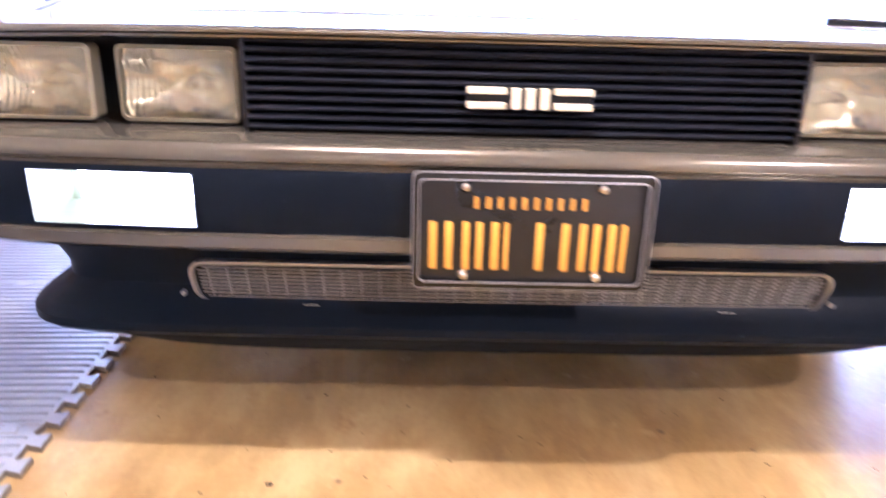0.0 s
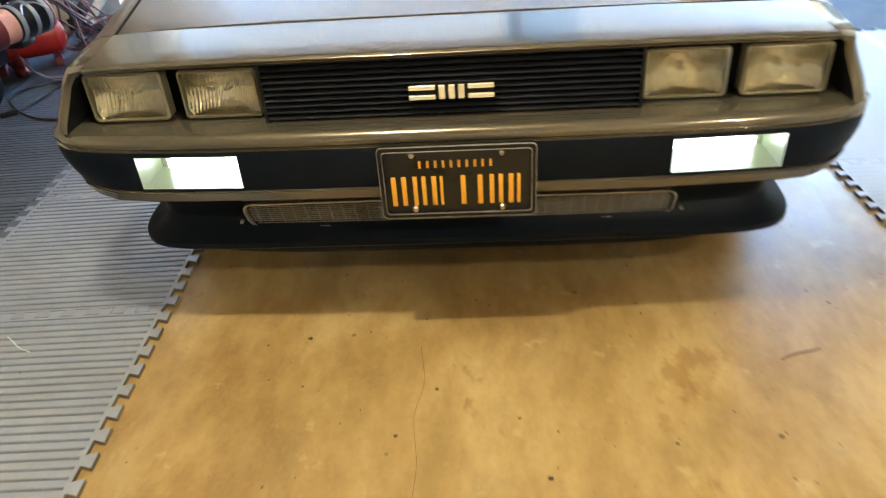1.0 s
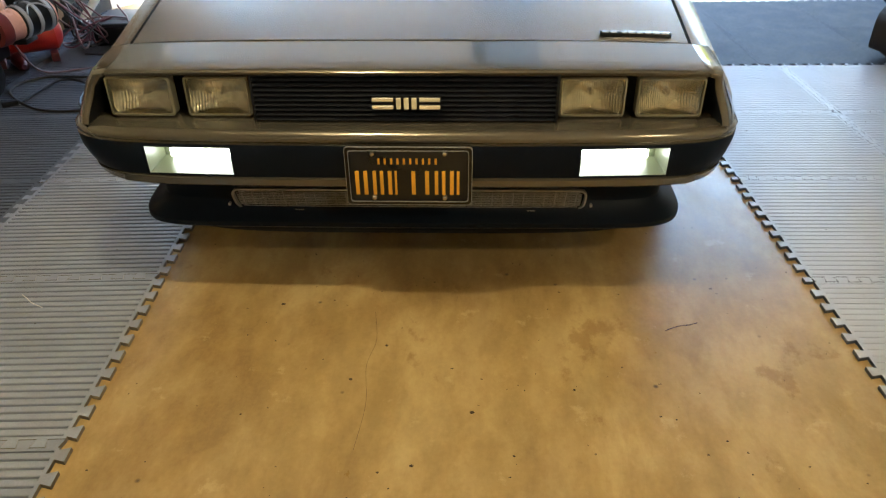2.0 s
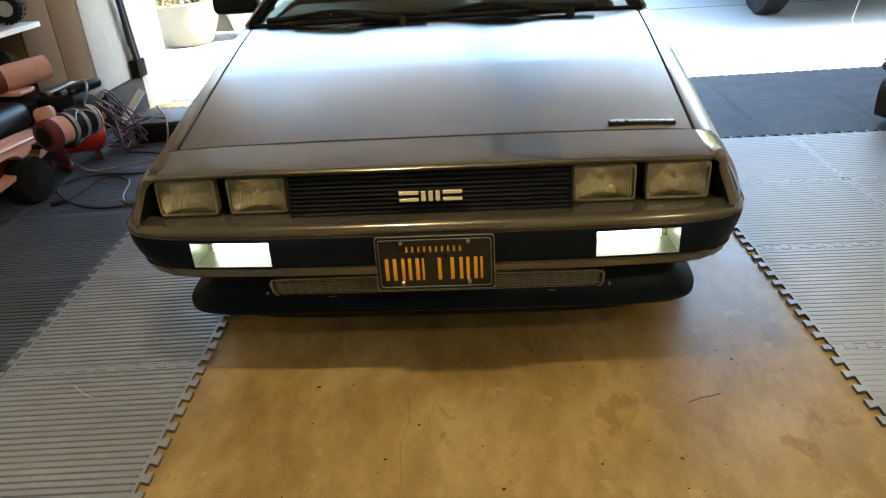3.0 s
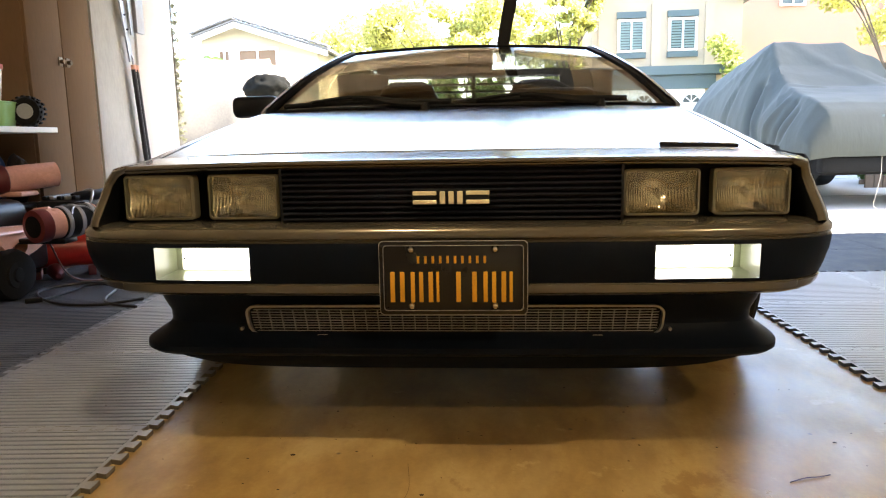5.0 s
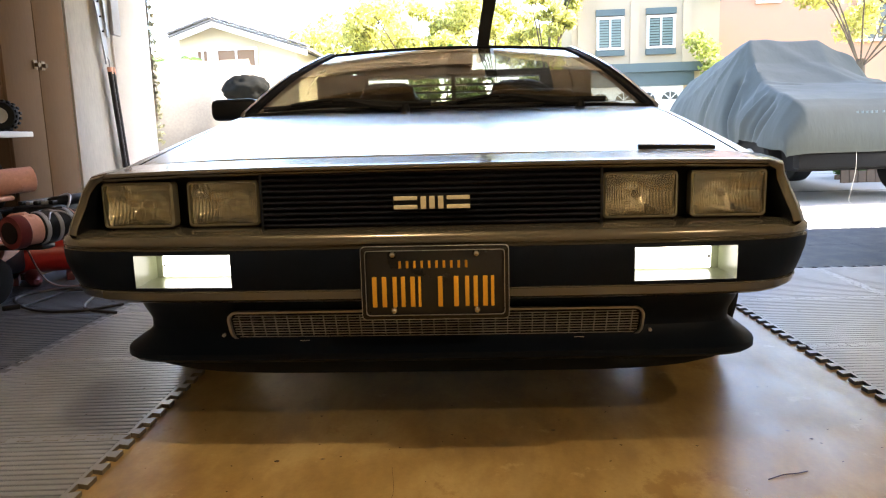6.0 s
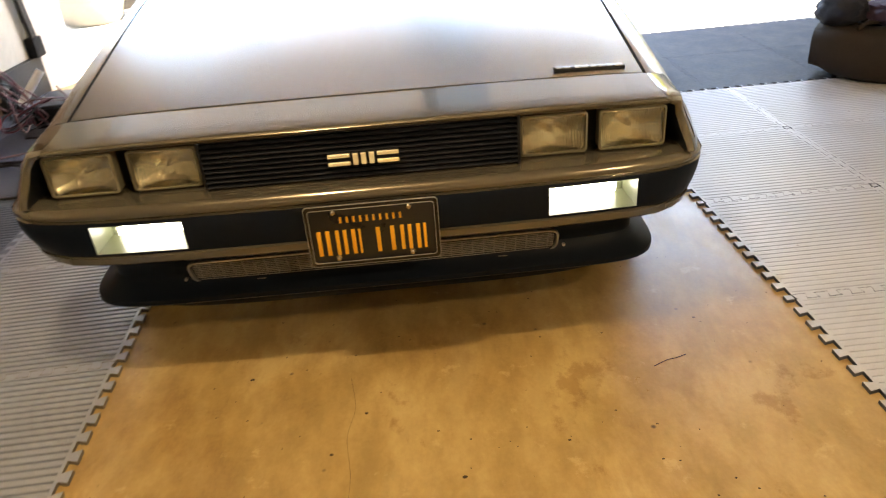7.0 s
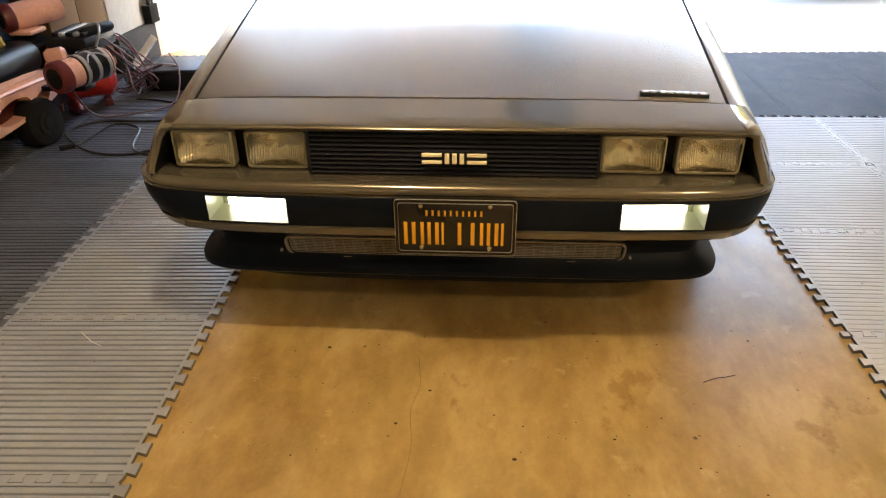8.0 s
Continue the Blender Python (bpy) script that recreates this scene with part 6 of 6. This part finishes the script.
pot = solid("planter_tub", bm, surface("cream_tub_plastic", (0.15, 0.13, 0.10), 0.6, 0.0, 0.2, 3, 40, 0.2), "wide cream planter tub on the driveway", "planter", m=pose(-3.08, 6.0, -0.012) @ Matrix.Scale(0.77, 4))
for a in (40, 220):
    part("tub_handle", hose(bmesh.new(), [(0.50 * math.cos(radians(a - 14)), 0.50 * math.sin(radians(a - 14)), 0.44), (0.58 * math.cos(radians(a)), 0.58 * math.sin(radians(a)), 0.40), (0.50 * math.cos(radians(a + 14)), 0.50 * math.sin(radians(a + 14)), 0.44)], 0.015, 8), BOXBLACK, pot)
fence = thing("low_fence", pose(4.62, 7.7, -0.05), "low weathered wooden edging beside the driveway", "fence")
board = link_mesh("board", boxed(-0.050, 0.050, 0, 0.025, -0.05, 0.20, 0.004), WOOD)
for k in range(28):
    o = new("board", board)
    o.parent = fence
    o.matrix_basis = pose(0.105 * k, 0, 0.015 * math.sin(2.3 * k))
part("rail", boxed(-0.1, 2.9, 0.026, 0.06, 0.08, 0.14), WOOD, fence)


# ---- trees ----
def leaves(name, centres, count, size, material, parent, seed, flat=0.8):
    r = np.random.RandomState(seed)
    verts, faces = [], []
    for k in range(count):
        cx, cy, cz, cr = centres[k % len(centres)]
        d = r.normal(size=3)
        d /= np.linalg.norm(d)
        p = np.array((cx, cy, cz)) + d * cr * r.uniform(0.25, 1.05) ** 0.6 * np.array((1, 1, flat))
        u = r.normal(size=3)
        u /= np.linalg.norm(u)
        w = np.cross(u, r.normal(size=3))
        w /= np.linalg.norm(w)
        s = size * r.uniform(0.6, 1.4)
        i = len(verts)
        verts += [p - u * s, p + w * s * 0.45, p + u * s, p - w * s * 0.45]
        faces.append((i, i + 1, i + 2, i + 3))
    me = bpy.data.meshes.new(name)
    me.from_pydata([tuple(v) for v in verts], [], faces)
    me.materials.append(material)
    o = new(name, me)
    o.parent = parent
    return o


def tree(x, y, h, spread, seed, material, label, count=5200, size=0.13, low=0.42):
    t = thing("tree", pose(x, y, -0.05), label, "tree")
    r = random.Random(seed)
    tips, bm = [], bmesh.new()
    rod(bm, (0, 0, 0), (0.05, 0, h * low), 0.16, 0.11, 10)
    for k in range(9):
        a = 2 * math.pi * k / 9 + r.uniform(-0.3, 0.3)
        rr = spread * r.uniform(0.45, 1.0)
        tip = Vector((rr * math.cos(a), rr * math.sin(a), h * r.uniform(low + 0.15, 0.95)))
        mid = Vector((tip.x * 0.45, tip.y * 0.45, h * low + (tip.z - h * low) * 0.55))
        hose(bm, [(0.05, 0, h * (low - 0.04)), mid, tip], 0.019, 6, 5)
        for j in range(3):
            q = mid.lerp(tip, r.uniform(0.4, 0.9)) + Vector((r.uniform(-0.5, 0.5), r.uniform(-0.5, 0.5), r.uniform(0.0, 0.5))) * spread * 0.5
            hose(bm, [mid.lerp(tip, 0.35), mid.lerp(q, 0.6) + Vector((0, 0, 0.1)), q], 0.010, 5, 3)
            tips.append((q.x, q.y, q.z, spread * r.uniform(0.11, 0.22)))
        tips.append((tip.x, tip.y, tip.z, spread * r.uniform(0.15, 0.27)))
    part("trunk", bm, BARK, t, "grey-brown trunk and limbs")
    leaves("crown", tips, count, size, material, t, seed)
    return t


for args in ((-2.6, 27, 6.2, 2.8, 1, LEAF), (0.6, 28, 6.6, 2.8, 2, LEAF), (-5.2, 30, 7.0, 3.0, 3, LEAF), (2.4, 30, 6.8, 2.6, 4, LEAF)):
    tree(*args, "yellow-green sunlit tree behind the houses", 8000, 0.095)
tree(9.6, 17.5, 5.7, 3.0, 6, LEAF, "open-limbed tree with yellow-green leaves", 9500, 0.085)
tree(12.6, 19.0, 6.0, 2.8, 7, LEAF, "open-limbed tree with yellow-green leaves", 7000, 0.085)
tree(2.05, 20.9, 6.4, 1.25, 23, LEAF, "slim yellow-green tree beside the stucco house", 5200, 0.085, 0.35)
tree(-1.2, 22.0, 3.4, 1.7, 12, LEAFDARK, "small rounded garden tree", 3600, 0.10, 0.3)
for x, y, h, s in ((6.95, 21.2, 3.6, 8), (2.0, 21.4, 3.8, 9), (10.5, 14.6, 1.6, 15), (5.5, 8.3, 0.5, 16), (6.3, 8.4, 0.6, 17), (7.1, 8.4, 0.6, 18)):
    sh = thing("shrub", pose(x, y, -0.05), "dense green climbing shrub by the house", "shrub")
    part("trunk", rod(bmesh.new(), (0, 0, 0), (0, 0, h * 0.7), 0.05, 0.03, 8), BARK, sh)
    rr = random.Random(s)
    leaves("crown", [(rr.uniform(-0.45, 0.45), rr.uniform(-0.3, 0.3), h * rr.uniform(0.15, 0.95), 0.42) for _ in range(14)], 2600, 0.09, LEAFMID if s < 14 else LEAFDARK, sh, s)
tuft = thing("tub_plant", pose(-3.08, 6.0, 0.33), "straggly olive plant growing in the cream tub", "plant")
part("trunk", rod(bmesh.new(), (0, 0, -0.17), (0.02, 0.01, 0.12), 0.03, 0.015, 8), BARK, tuft, "short woody stem")
leaves("crown", [(0.30 * math.cos(1.1 * k), 0.30 * math.sin(1.1 * k), 0.07 + 0.04 * (k % 3), 0.10) for k in range(12)] + [(0, 0, 0.10, 0.2)], 900, 0.035, leaf_mat("dry_olive_leaf", (0.16, 0.13, 0.06)), tuft, 37)
vine = thing("climbing_plant", pose(OPEN_L, 3.66, -0.012), "leafy vine hanging down the doorway's outer edge", "plant")
part("trunk", hose(bmesh.new(), [(-0.02, -0.05, 2.27), (-0.02, 0.01, 2.2), (-0.02, 0.0, 1.6), (-0.02, 0.01, 0.9)], 0.006, 6), BARK, vine, "thin stem")
leaves("crown", [(-0.02, 0.02, 0.75 + 0.06 * k, 0.035) for k in range(25)], 700, 0.017, leaf_mat("dull_olive_leaf", (0.17, 0.16, 0.09)), vine, 31)
palm = thing("palm", pose(-7.0, 15.0, -0.05), "young palm with arching fronds", "palm")
part("trunk", rod(bmesh.new(), (0, 0, 0), (0, 0, 2.2), 0.14, 0.11, 10), BARK, palm)
for k in range(9):
    a = 2 * math.pi * k / 9
    d = Vector((math.cos(a), math.sin(a), 0))
    side = Vector((-d.y, d.x, 0))
    bm, spine = bmesh.new(), curve_points([(0, 0, 2.2), d * 0.25 + Vector((0, 0, 2.7)), d * 0.55 + Vector((0, 0, 2.75)), d * 0.85 + Vector((0, 0, 2.4))], 7)
    for i, p in enumerate(spine[2:]):
        for sgn in (-1, 1):
            tip = p + side * sgn * 0.24 * (1 - 0.5 * i / len(spine)) + d * 0.18 - Vector((0, 0, 0.16))
            bm.faces.new([bm.verts.new(v) for v in (p - d * 0.02, p + d * 0.03, tip)])
    part("frond", bm, LEAFDARK, palm)

# ---- foam floor tiles, last ----
T, A, NT = 0.645, 0.024, 10


def tile_mesh(name, material, ribbed=True, groove=0.0070, side=None):
    half, gap = T / 2, 0.0009
    bm = bmesh.new()
    h = half - A / 2
    top_z = 0.0113 if ribbed else 0.0118
    box(bm, -h + gap, h - gap, -h + gap, h - gap, 0.0005, groove + 0.0002 if ribbed else top_z)
    box(bm, -half - A / 2 + gap, -half + A / 2 - gap, -half - A / 2 + gap, -half + A / 2 - gap, 0.0005, top_z - 0.0002)
    p = T / NT
    for k in range(NT):
        c = -half + p * (k + 0.5)
        tooth = [(c - p * 0.20, -A / 2 - gap), (c - p * 0.31, A / 2 - gap), (c + p * 0.31, A / 2 - gap), (c + p * 0.20, -A / 2 - gap)]
        cd = c - p * 0.5
        fill = [(cd - p * 0.18 + gap, -A / 2 + gap), (cd - p * 0.29 + gap, A / 2 + gap), (cd + p * 0.29 - gap, A / 2 + gap), (cd + p * 0.18 - gap, -A / 2 + gap)]
        fill = [(cd + (x - cd) * f, y) for (x, y), f in zip(fill, (1.6, 0.66, 0.66, 1.6))]
        prism(bm, [(x, half + y) for x, y in tooth][::-1], 0.0005, top_z)
        prism(bm, [(half + y, x) for x, y in tooth], 0.0005, top_z)
        if k:
            prism(bm, [(x, -half + y) for x, y in fill][::-1], 0.0005, top_z)
            prism(bm, [(-half + y, x) for x, y in fill], 0.0005, top_z)
    n, e = 25, half - A / 2 - 0.010
    if ribbed:
        for sx in (-1, 1):
            box(bm, *sorted((sx * e, sx * (h - gap))), -h + gap, h - gap, 0.003, top_z)
            box(bm, -e, e, *sorted((sx * (e + 0.001), sx * (h - gap))), 0.003, top_z)
    pitch = 2 * e / n
    for k in range(n if ribbed else 0):
        y = -e + pitch * (k + 0.5)
        loft(bm, [[(x, y + dy, groove + (z - 0.0030) * (0.0123 - groove) / 0.0093) for dy, z in ((-0.0094, 0.0030), (-0.0084, 0.0108), (-0.0062, 0.0121), (0.0, 0.0123), (0.0062, 0.0121), (0.0084, 0.0108), (0.0094, 0.0030))] for x in (-e, e)], False)
    me = link_mesh(name, bm, material)
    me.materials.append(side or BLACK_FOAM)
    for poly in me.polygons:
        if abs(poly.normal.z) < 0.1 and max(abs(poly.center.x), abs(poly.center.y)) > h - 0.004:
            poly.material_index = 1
    return me


FOAM_EDGE = surface("dusty_foam_edge", (0.19, 0.165, 0.125), 0.7, 0.0, 0.3, 8, 120, 0.3)
grey_tile, dimmed_tile, black_tile, worn_tile = tile_mesh("foam_tile", GREY_FOAM, True, 0.0102), tile_mesh("foam_tile", DIMMED_FOAM, True, 0.0052, FOAM_EDGE), tile_mesh("foam_tile", BLACK_FOAM), tile_mesh("foam_tile", WORN_FOAM, False)


def mat_of(label, corner, yaw, mesh, cols, rows, shift=0.0, stretch=1.0):
    m = thing("floor_mat", pose(*corner, 0, 0, 0, yaw), label, "floor mat")
    for i in cols:
        for j in rows:
            o = new("foam_tile", mesh)
            o.parent = m
            o.matrix_basis = pose((i + 0.5) * T + shift, (j + 0.5) * T * stretch, 0.0) @ Matrix.Diagonal((1, stretch, 1, 1))


# left grey mat: the weaker light on it is put into the tile colour
mat_of("grey ribbed interlocking foam mat, coloured darker for the weaker light there", (-0.746, 0.113), 3.6, dimmed_tile, (-1,), range(-4, 5))
mat_of("black ribbed interlocking foam mat under the clutter", (-0.746, 0.113), 3.6, black_tile, (-3, -2), range(-4, 5))
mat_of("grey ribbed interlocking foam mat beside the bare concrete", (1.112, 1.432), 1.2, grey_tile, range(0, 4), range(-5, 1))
mat_of("black scuffed interlocking foam mat by the doorway", (1.098, 2.077), 1.2, worn_tile, range(-1, 4), (0, 1), -0.09, 1.05)
